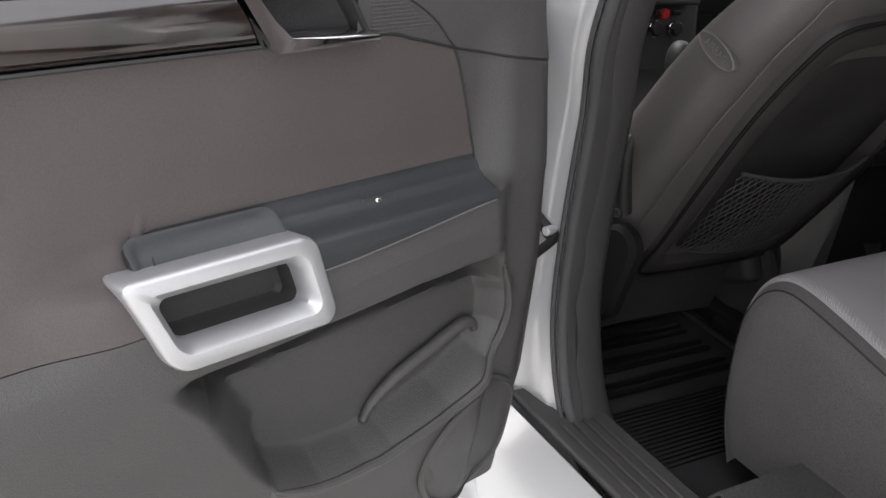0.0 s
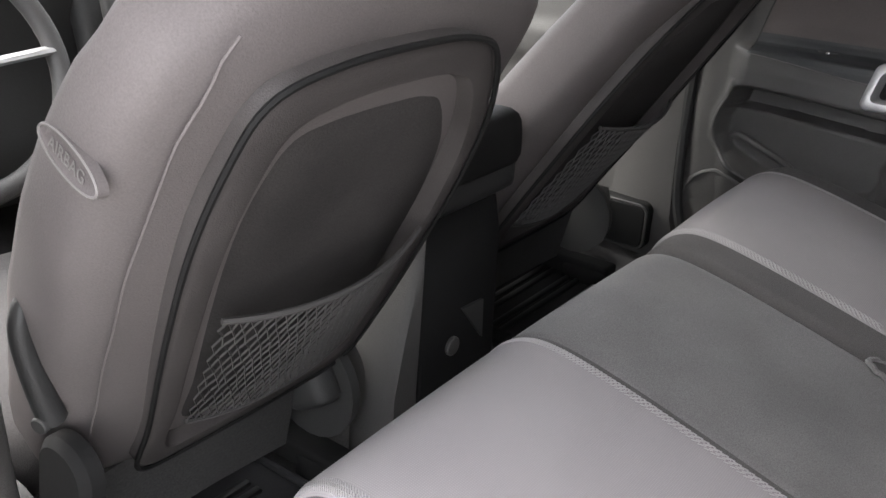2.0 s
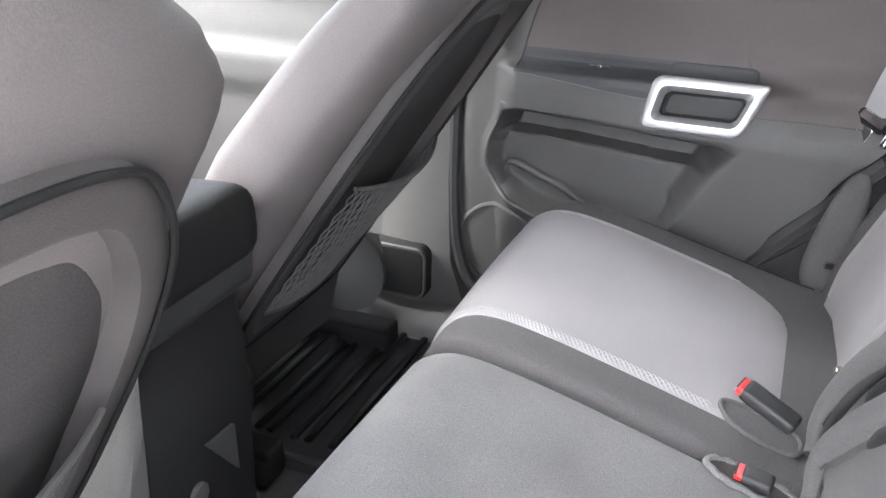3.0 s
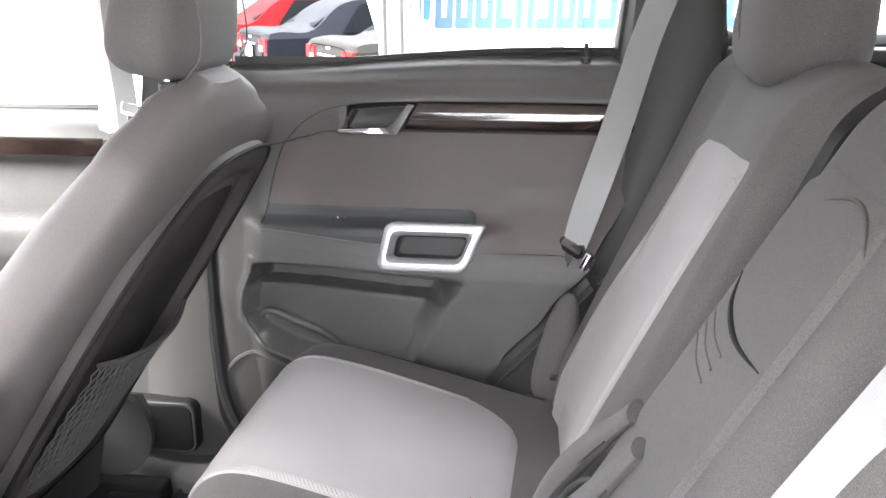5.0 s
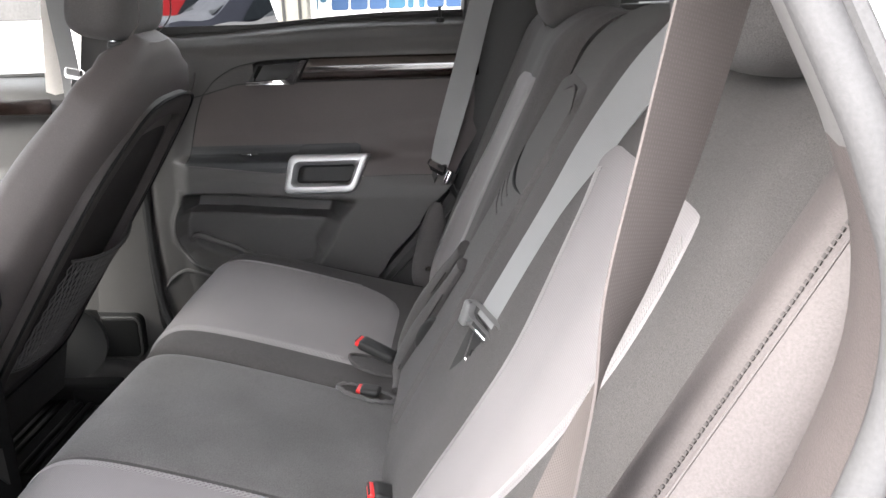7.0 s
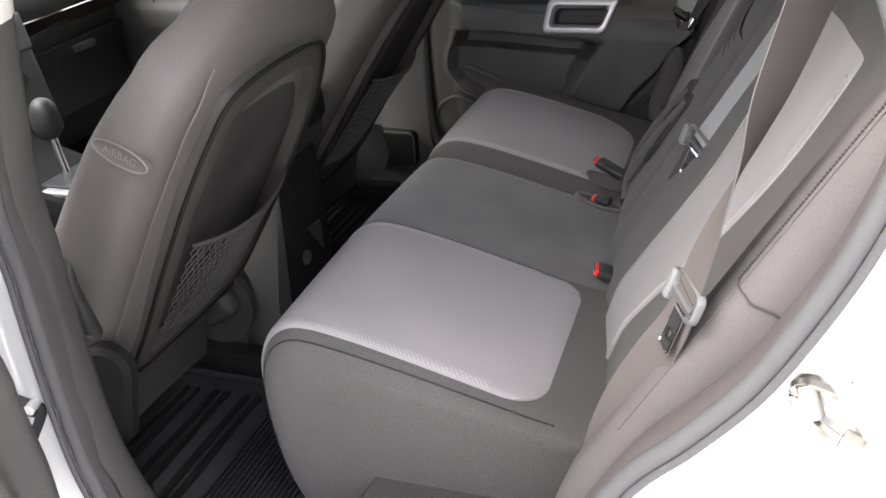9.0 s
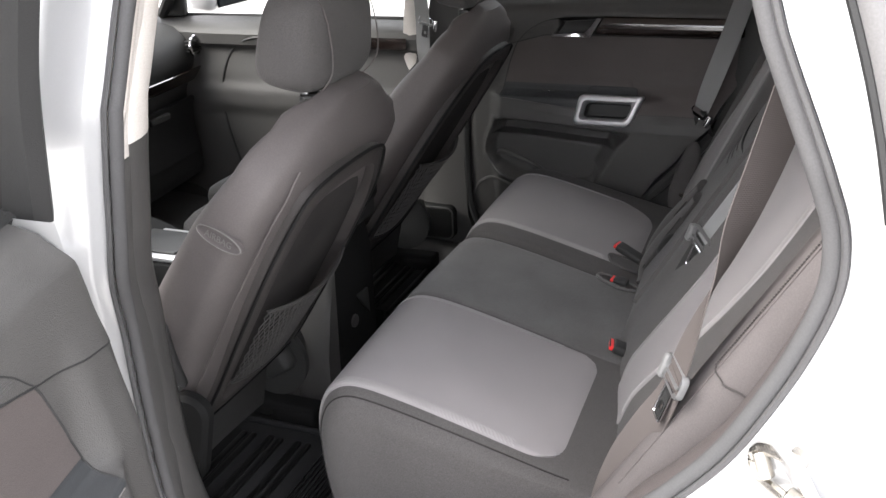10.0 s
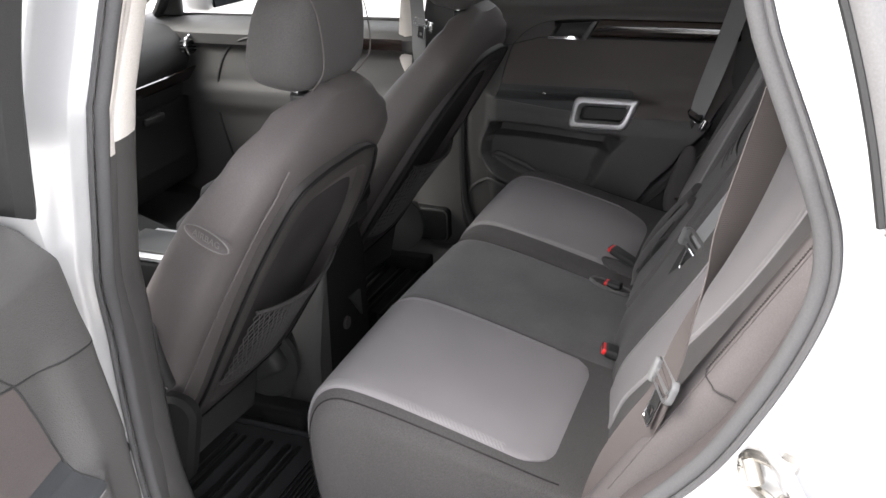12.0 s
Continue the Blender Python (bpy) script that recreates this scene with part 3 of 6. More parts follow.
def door_depth(y, z):
    """How far the inner face stands from the car's middle line."""
    if z > 1.165:
        z += 0.020 * step(-0.25, 0.2, y) * min(1.0, (z - 1.165) / 0.043)
    ends = step(-0.24, -0.31, y)
    plain = table([(0.50, 0.712), (0.62, 0.697), (0.70, 0.684), (0.80, 0.677), (0.88, 0.674), (0.92, 0.679), (0.945, 0.685), (0.954, 0.688), (0.9580, 0.691), (0.961, 0.703), (0.9645, 0.714), (0.970, 0.722), (0.980, 0.727),
                   (1.01, 0.731), (1.05, 0.732), (1.09, 0.732), (1.112, 0.731), (1.165, 0.733), (1.19, 0.744), (1.215, 0.765), (1.228, 0.795)], z)
    if y > 0.12:
        edge = table([(0.55, 0.722), (0.70, 0.709), (0.85, 0.702), (0.95, 0.706), (1.06, 0.720), (1.12, 0.730), (1.165, 0.733), (1.215, 0.765), (1.228, 0.795)], z)
        plain = lerp(plain, edge, step(0.128, 0.172, y))
    if z < 0.945:
        d, where = pocket_inside(y, z)
        soft = lerp(0.022, 0.046, step(10.2, 11.4, where))
        shape = step(0.0, soft, d) if d > 0 else 0.0
        h = z + 0.018 * step(0.13, -0.2, y)
        # an open slot under the armrest, then the pocket's own wall
        under = table([(0.70, 0.722), (0.76, 0.728), (0.838, 0.728), (0.844, 0.731), (0.849, 0.766), (0.876, 0.767), (0.884, 0.735), (0.890, 0.692), (0.896, 0.677), (0.905, 0.673), (0.945, 0.685)], h)
        plain = lerp(plain, max(plain, under), shape)
        if z < 0.90 and where < 10:
            plain -= 0.004 * math.exp(-((d + 0.004) / 0.006) ** 2)
    # the armrest runs out softly at the back
    if 0.90 < z < 1.03:
        plain = lerp(plain, table([(0.90, 0.676), (0.93, 0.690), (0.96, 0.706), (1.0, 0.724), (1.03, 0.732)], z), ends)
    # the grab cup's opening
    v = (z - 0.931) / 0.975
    u = (-(y + 0.152) - 0.30 * v) / (1 + 1.4 * v) if abs(v) < 0.06 else 1.0
    plain += 0.060 * step(0.0665, 0.0635, abs(u)) * step(0.0270, 0.0240, abs(v))
    plain += 0.02 * step(0.195, 0.245, y) ** 2
    plain += 0.03 * step(-0.44, -0.52, y) ** 2
    return plain


def smooth_rows(rows):
    """A smooth curve through rows of (v, value), as a function."""
    line = curve_points([(a, b, 0) for a, b in rows], 90)

    def f(v):
        if v <= line[0].x:
            return line[0].y
        for p, q in zip(line, line[1:]):
            if v <= q.x:
                return lerp(p.y, q.y, (v - p.x) / max(1e-9, q.x - p.x))
        return line[-1].y
    return f


def door_front(z):
    return table([(0.555, 0.215), (0.60, 0.238), (0.70, 0.248), (0.85, 0.243), (1.0, 0.230), (1.10, 0.213), (1.23, 0.196)], z)


def door_rear(z):
    return table([(0.56, -0.02), (0.60, -0.16), (0.66, -0.215), (0.74, -0.272), (0.83, -0.345), (0.92, -0.42), (1.02, -0.475), (1.12, -0.495), (1.23, -0.485)], z)


# the line that parts the front margin from the padded panel
seam_y = smooth_rows([(0.92, 0.138), (0.955, 0.135), (0.985, 0.131), (1.02, 0.123), (1.055, 0.112), (1.09, 0.097), (1.12, 0.070), (1.14, 0.036), (1.15, 0.0), (1.158, -0.06)])


def low_seam(y):
    """Height of the line under the armrest."""
    return table([(-0.50, 0.922), (-0.25, 0.924), (-0.07, 0.933), (0.13, 0.952), (0.25, 0.955)], y)


waist_line = smooth_rows([(-0.5, 1.113), (-0.2, 1.113), (0.0, 1.1115), (0.05, 1.103), (0.10, 1.090), (0.17, 1.076), (0.25, 1.064)])
door_arc = smooth_rows([(-0.5, 1.161), (-0.2, 1.161), (-0.06, 1.158), (0.0, 1.151), (0.036, 1.140), (0.070, 1.119), (0.097, 1.092), (0.115, 1.088), (0.17, 1.077), (0.25, 1.065)])


def build_rear_door(s, door):
    """A rear door's inside, closed, on side s; door: the Empty that holds it."""
    def P(y, z, out=0.0):
        return Vector((s * (door_depth(y, z) - out), y, z))

    def panel(name, mat, y0, y1, z0, z1, ny, nz, out=0.0, label="", power=1.0):
        """A piece of the inner face: y between two edges (functions of z), z between two edges (functions of y)."""
        def f(u, v):
            z = lerp(z0(0.0), z1(0.0), v)
            for _ in range(3):
                y = lerp(y0(z), y1(z), u)
                z = lerp(z0(y), z1(y), v ** power)
            return P(y, z, out(z) if callable(out) else out)
        return part(name, sheet(f, span(0, 1, ny), span(0, 1, nz)), mat, door, label)

    fix = lambda v: (lambda q: v)
    panel("lower_panel", PLASTIC, door_front, door_rear, fix(0.555), low_seam, 210, 150, 0.0, "grained dark grey lower door panel with map pocket")
    panel("armrest", ARMPLASTIC, seam_y, fix(-0.212), low_seam, fix(0.993), 60, 34, lambda z: 0.0016 - 0.0022 * step(0.975, 0.988, z), "dark grey door armrest")
    top = lambda y: lerp(0.985, low_seam(y) + 0.0012, step(-0.200, -0.216, y))
    panel("padded_panel", TRIMPANEL, seam_y, lambda z: door_rear(z) + 0.004, top, waist_line, 110, 40, 0.001, "brown grey padded door panel")
    panel("front_margin", PLASTIC, door_front, lambda z: seam_y(z) + 0.0012, low_seam, lambda y: waist_line(y) - 0.001, 18, 30, 0.001, "dark grey door margin")
    arc = door_arc
    panel("waist_panel", PLASTIC, door_front, door_rear, arc, lambda y: 1.231 - 0.022 * step(-0.25, 0.2, y), 70, 24, 0.002, "soft dark grey window ledge")
    panel("pull_surround", PLASTIC, fix(0.096), fix(-0.012), waist_line, lambda y: arc(y) - 0.001, 24, 12, 0.0015, "ribbed pull handle surround")
    for k in range(12):
        z = 1.112 + k * 0.0032
        ys = [y for y in span(0.075, 0.002, 14) if z < arc(y) - 0.004]
        if len(ys) > 3:
            part("surround_rib", tube([P(y, z, 0.0016) for y in ys], 0.0007, 4), PLASTIC, door)
    part("armrest_seam", tube([P(y, low_seam(y), 0.0018) for y in span(0.128, -0.205, 40)], 0.0008, 5), THREAD, door)
    part("panel_seam", tube([P(seam_y(z), z, 0.0006) for z in span(0.955, 1.09, 30)], 0.0016, 6), DARKPLASTIC, door)
    part("waist_seam", tube([P(y, waist_line(y), 0.0010) for y in span(0.215, 0.0, 30)], 0.0016, 6), DARKPLASTIC, door)
    part("arc_seam", tube([P(y, arc(y), 0.0010) for y in span(0.097, -0.06, 30)], 0.0014, 6), DARKPLASTIC, door)
    # pull cup and chrome lever
    flat = lambda u, v, d: Vector((s * (0.7295 - d), u - 0.002, v - 0.004))
    cup = [(0.004, 1.114), (-0.100, 1.114), (-0.120, 1.159), (-0.020, 1.152)]
    shrink = lambda lp, k: [(-0.06 + (u + 0.06) * k, 1.135 + (v - 1.135) * k) for u, v in lp]
    part("pull_cup", rings([(cup, 0.0035), (shrink(cup, 0.93), 0.003), (shrink(cup, 0.80), -0.010), (shrink(cup, 0.4), -0.014)], flat), DARKPLASTIC, door, "black pull handle cup")
    bar = [(0.004, 1.1105), (-0.094, 1.1125), (-0.124, 1.1605), (-0.113, 1.1615), (-0.094, 1.137), (-0.080, 1.1235), (-0.03, 1.122), (0.003, 1.1195)]
    sh = lambda lp, k: [(u, v + (1.1165 - v) * k if u > -0.07 else v) for u, v in lp]
    part("pull_lever", rings([(bar, -0.004), (bar, 0.008), (sh(bar, 0.25), 0.0125), (sh(bar, 0.6), 0.0135)], flat), CHROME, door, "chrome inside door handle")
    panel("wood_trim", WOOD, lambda z: -0.106 - (z - 1.114) * 0.55, fix(-0.47), fix(1.116), fix(1.160), 40, 16, lambda z: 0.004 + 0.009 * math.sin(math.pi * min(1, max(0, (z - 1.116) / 0.044))) ** 0.6, "glossy dark wood trim strip")
    part("wood_edge", tube([P(-0.105 - k * 0.0122, 1.1135, 0.008) for k in range(30)], 0.0018, 6), DARKPLASTIC, door)

    # silver grab bezel: a slanted rounded frame round a cup
    e0, e1 = Vector((s * 0.690, -0.152, 0.966)), Vector((s * 0.674, -0.152, 0.896))
    mid = (e0 + e1) / 2
    up = (e0 - e1).normalized()
    ay = Vector((0, -1, 0))
    nrm = Vector((-s, 0, 0)) - up * Vector((-s, 0, 0)).dot(up)
    nrm.normalize()

    def place(u, v, d):
        return mid + ay * (u * (1 + 1.4 * v) + 0.30 * v) + up * v + nrm * d

    R = (0.007, 0.014, 0.016, 0.016)
    outer = loop2d(0.156, 0.080, R)
    bez = part("grab_bezel", rings([(outer, -0.024), (outer, 0.006), (loop2d(0.153, 0.077, R), 0.0105), (loop2d(0.148, 0.072, R), 0.0122), (loop2d(0.130, 0.053, (0.009, 0.012, 0.012, 0.012)), 0.0122), (loop2d(0.118, 0.040, 0.010), 0.004), (loop2d(0.115, 0.037, 0.010), -0.012)], place, cap=False), SATIN, door, "satin silver grab handle bezel")
    part("grab_cup", rings([(loop2d(0.117, 0.039, 0.011), -0.008), (loop2d(0.114, 0.036, 0.010), -0.018), (loop2d(0.112, 0.034, 0.009), -0.032), (loop2d(0.104, 0.028, 0.008), -0.036)], place), DARKTRIM, bez, "black grab cup")
    # armrest tray behind the bezel, and the window switch
    tray = part("armrest_tray", rings([(loop2d(0.128, 0.032, (0.012, 0.012, 0.004, 0.004)), -0.004), (loop2d(0.128, 0.032, (0.012, 0.012, 0.004, 0.004)), 0.003), (loop2d(0.120, 0.026, (0.010, 0.010, 0.003, 0.003)), 0.003), (loop2d(0.114, 0.021, (0.008, 0.008, 0.003, 0.003)), 0.0012)],
         lambda u, v, d: Vector((s * (0.712 + v * 0.62 - d * 0.6), -0.160 - u - v * 0.15, 0.972 + v * 0.70 + d * 0.8))), ARMPLASTIC, door, "recessed armrest tray")
    sw = part("window_switch", rbox((0.011, 0.034, 0.003), (s * 0.717, 0.008, 0.9650), 0.0012, turn=rot("Y", s * -75)), DARKTRIM, door, "black window switch")
    part("switch_rocker", rbox((0.005, 0.007, 0.004), (s * 0.716, 0.008, 0.9668), 0.002, turn=rot("Y", s * -75)), CHROME, sw)
    # bottle shelf's lip in the pocket, and the speaker
    lip = curve_points([(0.152, 0.782, 0), (0.146, 0.792, 0), (0.130, 0.794, 0), (0.095, 0.780, 0), (0.051, 0.763, 0), (0.018, 0.741, 0), (0.006, 0.722, 0)], 40)
    part("bottle_shelf_lip", tube([Vector((s * (min(0.722, door_depth(p.x, p.y)) - 0.002), p.x, p.y)) for p in lip], lambda k: 0.0075 * max(0.3, math.sin(math.pi * min(0.97, max(0.03, k)))) ** 0.4, 10, up=(1, 0, 0)), PLASTIC, door, "curved lip of the bottle holder")
    rim = curve_points([(y, z, 0) for y, z in POCKET_EDGE[2:11]], 60)
    part("pocket_rim", tube([P(p.x, p.y, 0.001) for p in rim], lambda k: 0.0055 * max(0.05, math.sin(math.pi * min(1, max(0, k)))) ** 0.35, 8, up=(1, 0, 0)), PLASTIC, door)
    sc = (0.147, 0.645)
    part("speaker_ring", tube([P(sc[0] + 0.079 * math.cos(a), sc[1] + 0.079 * math.sin(a), 0.002) for a in [2 * math.pi * k / 60 for k in range(60)]], 0.0032, 8, closed=True, up=(1, 0, 0)), PLASTIC, door)
    ring = [[P(sc[0] + r * math.cos(a), sc[1] + r * math.sin(a), o) for a in [2 * math.pi * k / 48 for k in range(48)]] for r, o in ((0.081, -0.003), (0.0795, 0.005), (0.077, 0.006), (0.0755, 0.001))]
    spk = part("speaker_rim", skin(ring, closed=True), PLASTIC, door, "round speaker surround")
    part("speaker_grille", skin([[P(sc[0] + r * math.cos(a), sc[1] + r * math.sin(a), o) for a in [2 * math.pi * k / 48 for k in range(48)]] for r, o in ((0.076, 0.002), (0.05, 0.004), (0.02, 0.005), (0.002, 0.005))], closed=True, cap=True), PLASTIC, spk)
    # lock pin, window frame and pane
    pin = part("lock_pin", cyl((s * 0.777, -0.393, 1.222), (s * 0.777, -0.393, 1.250), 0.0035), DARKPLASTIC, door)
    part("pin_collar", cyl((s * 0.777, -0.393, 1.219), (s * 0.777, -0.393, 1.228), 0.008), DARKPLASTIC, pin)
    part("waist_seal", tube([(s * 0.797, y, 1.235 - 0.026 * step(-0.35, 0.2, y)) for y in span(0.235, -0.455, 20)], 0.008, 6), DARKPLASTIC, door, "black window waist seal")
    wf = curve_points([(s * 0.80, 0.236, 1.20), (s * 0.775, 0.226, 1.34), (s * 0.735, 0.212, 1.47), (s * 0.712, 0.165, 1.532), (s * 0.70, 0.0, 1.55), (s * 0.70, -0.32, 1.547), (s * 0.712, -0.43, 1.52), (s * 0.75, -0.465, 1.42), (s * 0.80, -0.452, 1.22)], 80)
    part("window_frame", tube(wf, 0.017 if s > 0 else 0.026, 8, flat=1.3, up=(1, 0, 0)), DARKPLASTIC, door, "black window frame seal")
    part("outer_frame", tube([p + Vector((s * 0.022, 0, 0)) for p in wf], 0.02, 8, flat=1.3, up=(1, 0, 0)), PAINT, door)
    part("window_pane", sheet(lambda u, v: Vector((s * (0.806 - 0.31 * v * 0.33), lerp(0.235 - 0.03 * v, -0.455 + 0.03 * v, u), 1.20 + 0.335 * v)), span(0, 1, 8), span(0, 1, 8)), GLASS, door)
    # shell: edge flange and outer skin
    edge = [(door_front(z), z) for z in span(1.21, 0.56, 30)] + [(y, 0.552) for y in span(0.17, 0.0, 8)] + [(door_rear(z), z) for z in span(0.57, 1.21, 40)]
    part("door_edge", skin([[Vector((s * (min(0.74, door_depth(y, z) + 0.012) if k == 0 else (0.80, 0.845, 0.885)[k - 1]), y + (0.0, 0.01, 0.018, 0.03)[k] * (1 if y > 0.16 else -1), z)) for y, z in edge] for k in range(4)]), PAINT, door, "silver painted door edge")
    part("door_backing", sheet(lambda u, v: Vector((s * (0.772 if v < 0.95 else 0.79), lerp(door_front(v), door_rear(v), u), v)), span(0, 1, 30), span(0.555, 1.225, 40)), DARKPLASTIC, door)
    part("outer_skin", thick(sheet(lambda u, v: Vector((s * (0.892 + 0.012 * math.sin(math.pi * (v - 0.45) / 0.8)), lerp(door_front(v) + 0.03, door_rear(v) - 0.03, u), v)), span(0, 1, 16), span(0.5, 1.215, 20)), 0.003), PAINT, door, "silver outer door skin")


right_door = thing("rear_door", "closed rear car door with charcoal trim and silver grab bezel", "car door", at=(0.75, 0.0, 0.55))
build_rear_door(1, right_door)
left_door = thing("rear_door", "wide open rear car door with charcoal trim and silver grab bezel", "car door")
build_rear_door(-1, left_door)
DOOR_TURN = Matrix.Rotation(radians(-2.22), 4, "Y") @ Matrix.Rotation(radians(0.60), 4, "X") @ Matrix.Rotation(radians(-77.96), 4, "Z")
left_door.matrix_world = Matrix.Translation((-0.8858, 0.0178, 0.9136)) @ DOOR_TURN @ Matrix.Translation((0.68, -0.25, -0.9))
part("wheel_house_trim", thick(sheet(lambda u, v: Vector((0.735 - 0.02 * v, lerp(-0.16, -0.56, u) - 0.02 * v, lerp(0.50, 0.95, u * 0.75 + v * 0.25))), span(0, 1, 10), span(0, 1, 6)), 0.004), DARKTRIM, car_body)
part("right_sill_trim", thick(skin([[Vector((x, y, z + 0.02 * step(0.3, 0.45, y))) for x, z in ((0.622, 0.468), (0.634, 0.487), (0.655, 0.502), (0.685, 0.512), (0.715, 0.522), (0.745, 0.545), (0.79, 0.555))] for y in span(-0.45, 1.3, 24)]), 0.004), PLASTIC, car_body, "dark grey sill trim")
part("right_aperture", thick(sheet(lambda u, v: Vector((0.80, u, v)), span(-0.75, 0.30, 12), span(0.35, 1.21, 12)), 0.004), DARKTRIM, car_body)
part("rear_door_seal", tube(curve_points([(0.742, -0.20, 0.67), (0.741, -0.26, 0.731), (0.740, -0.305, 0.778), (0.740, -0.347, 0.825), (0.742, -0.41, 0.895), (0.745, -0.46, 0.97)], 40), 0.0095, 8, up=(1, 0, 0)), DARKPLASTIC, car_body, "black rubber seal behind the rear door")
part("wheel_arch_trim", tube(curve_points([(0.755, -0.24, 0.665), (0.750, -0.29, 0.722), (0.748, -0.335, 0.772), (0.748, -0.38, 0.825), (0.75, -0.44, 0.895)], 40), 0.016, 8, up=(1, 0, 0)), PLASTIC, car_body, "grey wheel arch trim")
part("post_backing", rbox((0.01, 0.24, 0.66), (0.765, 0.27, 0.78), 0.002), DARKPLASTIC, car_body)


# ---- front seats ----
SEAT_UP = Vector((0, -0.53, 0.848))
SEAT_BACK = Vector((0, -0.848, -0.53))


def build_front_seat(seat, cx, dy, side):
    """A front seat seen from behind. cx: its middle; dy: how far forward it is slid; side: which way its outer side faces."""
    base = Vector((cx, 0.332 + dy, 0.62))

    def Q(u, v, w):
        return base + Vector((u, 0, 0)) + SEAT_UP * v + SEAT_BACK * w

    def half(v):
        return table([(0.0, 0.15), (0.05, 0.178), (0.114, 0.190), (0.2, 0.204), (0.30, 0.220), (0.42, 0.234), (0.54, 0.236), (0.60, 0.222), (0.65, 0.188), (0.69, 0.135), (0.71, 0.09), (0.722, 0.05)], v)

    def half_in(v):
        return table([(0.0, 0.20), (0.1, 0.238), (0.21, 0.252), (0.30, 0.258), (0.40, 0.246), (0.47, 0.226), (0.54, 0.212), (0.60, 0.196), (0.65, 0.165), (0.70, 0.105), (0.722, 0.05)], v)

    def depth(v):
        return table([(0.0, 0.10), (0.1, 0.135), (0.3, 0.14), (0.45, 0.125), (0.6, 0.095), (0.68, 0.075), (0.722, 0.03)], v)

    def rear(v):
        return table([(0.0, -0.028), (0.04, -0.006), (0.1, 0.0), (0.58, 0.0), (0.66, -0.012), (0.70, -0.03), (0.722, -0.045)], v)

    rows = []
    low = lambda v: v - 0.036 * step(0.56, 0.70, v)
    for v in [0.0, 0.012, 0.03, 0.06, 0.1] + span(0.14, 0.60, 18) + [0.62, 0.64, 0.66, 0.68, 0.695, 0.707, 0.716, 0.722]:
        a, d, r = half(v), depth(v), rear(v)
        row = []
        for k in range(56):
            t = 2 * math.pi * k / 56
            c, sn = math.cos(t), math.sin(t)
            pw = 0.62 if sn > 0 else 0.52
            a = half(v) if c * side > 0 else half_in(v)
            row.append(Q(a * math.copysign(abs(c) ** 0.72, c), low(v), r - d / 2 + (d / 2) * math.copysign(abs(sn) ** pw, sn) + (0.018 * max(0, abs(c) - 0.55) if sn < 0 else 0) * -1))
        rows.append(row)
    part("backrest", skin(rows, closed=True, cap=True), VINYL, seat, "charcoal vinyl seat back")

    # moulded rear panel: arch-shaped frame, dark recess, net
    def arch(g):
        tilt = lambda y: 0.045 * (0.34 - y) / 0.34
        pts = [(-0.100 + g * 0.9, 0.05 + g), (-0.118 + g, 0.15), (-0.149 + g, 0.30), (-0.171 + g, 0.437), (-0.172 + g, 0.531), (-0.158 + g * 0.9, 0.582 - g * 0.5), (-0.105 + g * 0.3, 0.602 - g), (-0.026, 0.607 - g), (0.044 - g * 0.2, 0.602 - g),
               (0.098 - g * 0.8, 0.576 - g * 0.7), (0.160 - g, 0.49 - g * 0.2), (0.196 - g, 0.38), (0.212 - g, 0.27), (0.222 - g, 0.16), (0.215 - g * 0.9, 0.05 + g), (0.14, 0.03 + g), (-0.03, 0.03 + g)]
        if side > 0:
            pts = [(-x, y) for x, y in pts][::-1]
        return [(p.x, p.y) for p in curve_points([(x, y, 0) for x, y in pts], 90, closed=True)]

    def inset(g):
        """The arch drawn in evenly towards its middle."""
        mx = -side * 0.022
        return [(mx + (x - mx) * (1 - g / 0.19), 0.317 + (y - 0.317) * (1 - g / 0.285)) for x, y in arch(0.0)]

    # a black bead paints the shadow of the groove round the arch
    part("groove_shade", tube([Q(x, y, 0.0075) for x, y in arch(0.001)], 0.0028, 6, closed=True, up=SEAT_BACK), BLACKVINYL, seat, "black line painting the groove's shade round the rear panel")
    part("rear_panel", rings([(arch(0.002), -0.01), (arch(0.0025), 0.003), (arch(0.006), 0.0075), (arch(0.013), 0.0095), (inset(0.030), 0.0115), (inset(0.035), 0.0105), (inset(0.040), 0.004), (inset(0.047), -0.006), (inset(0.051), -0.010)], Q, cap=False), FRAMEPLASTIC, seat, "moulded dark grey seat back frame")
    part("pocket_board", rings([(inset(0.045), -0.006), (inset(0.07), 0.0005), (inset(0.11), 0.003), (inset(0.17), 0.003)], Q), POCKET, seat, "worn black cloth pocket board")

    # net: two families of cords with a hem
    def bag(u, v):
        """Net surface: u across -1..1, v up 0..1."""
        top = 0.328 - 0.004 * u * side
        y = lerp(0.100 + 0.015 * u * u, top, v)
        x = u * lerp(0.122, 0.130, v) - side * lerp(0.060, 0.026, v)
        belly = 0.026 * (1 - u * u) * (0.45 + 0.55 * v)
        return Q(x, y, 0.008 + belly + 0.008 * v)

    net = bmesh.new()
    nu, nv = 24, 15
    rnd = random.Random(3)
    jit = {}

    def knot(i, j):
        if (i, j) not in jit:
            jit[i, j] = (rnd.uniform(-0.012, 0.012), rnd.uniform(-0.012, 0.012))
        a, b = jit[i, j]
        return bag(max(-1, min(1, -1 + 2 * (i + (0.5 if j % 2 else 0)) / nu + a)), max(0, min(1, j / nv + (b if 0 < j < nv else 0))))

    def cord(p, q, r):
        d = (q - p).normalized()
        s = d.cross(SEAT_BACK).normalized()
        loops = [[net.verts.new(c + (s * math.cos(k * 2.0944) + SEAT_BACK * math.sin(k * 2.0944)) * r) for k in range(3)] for c in (p, q)]
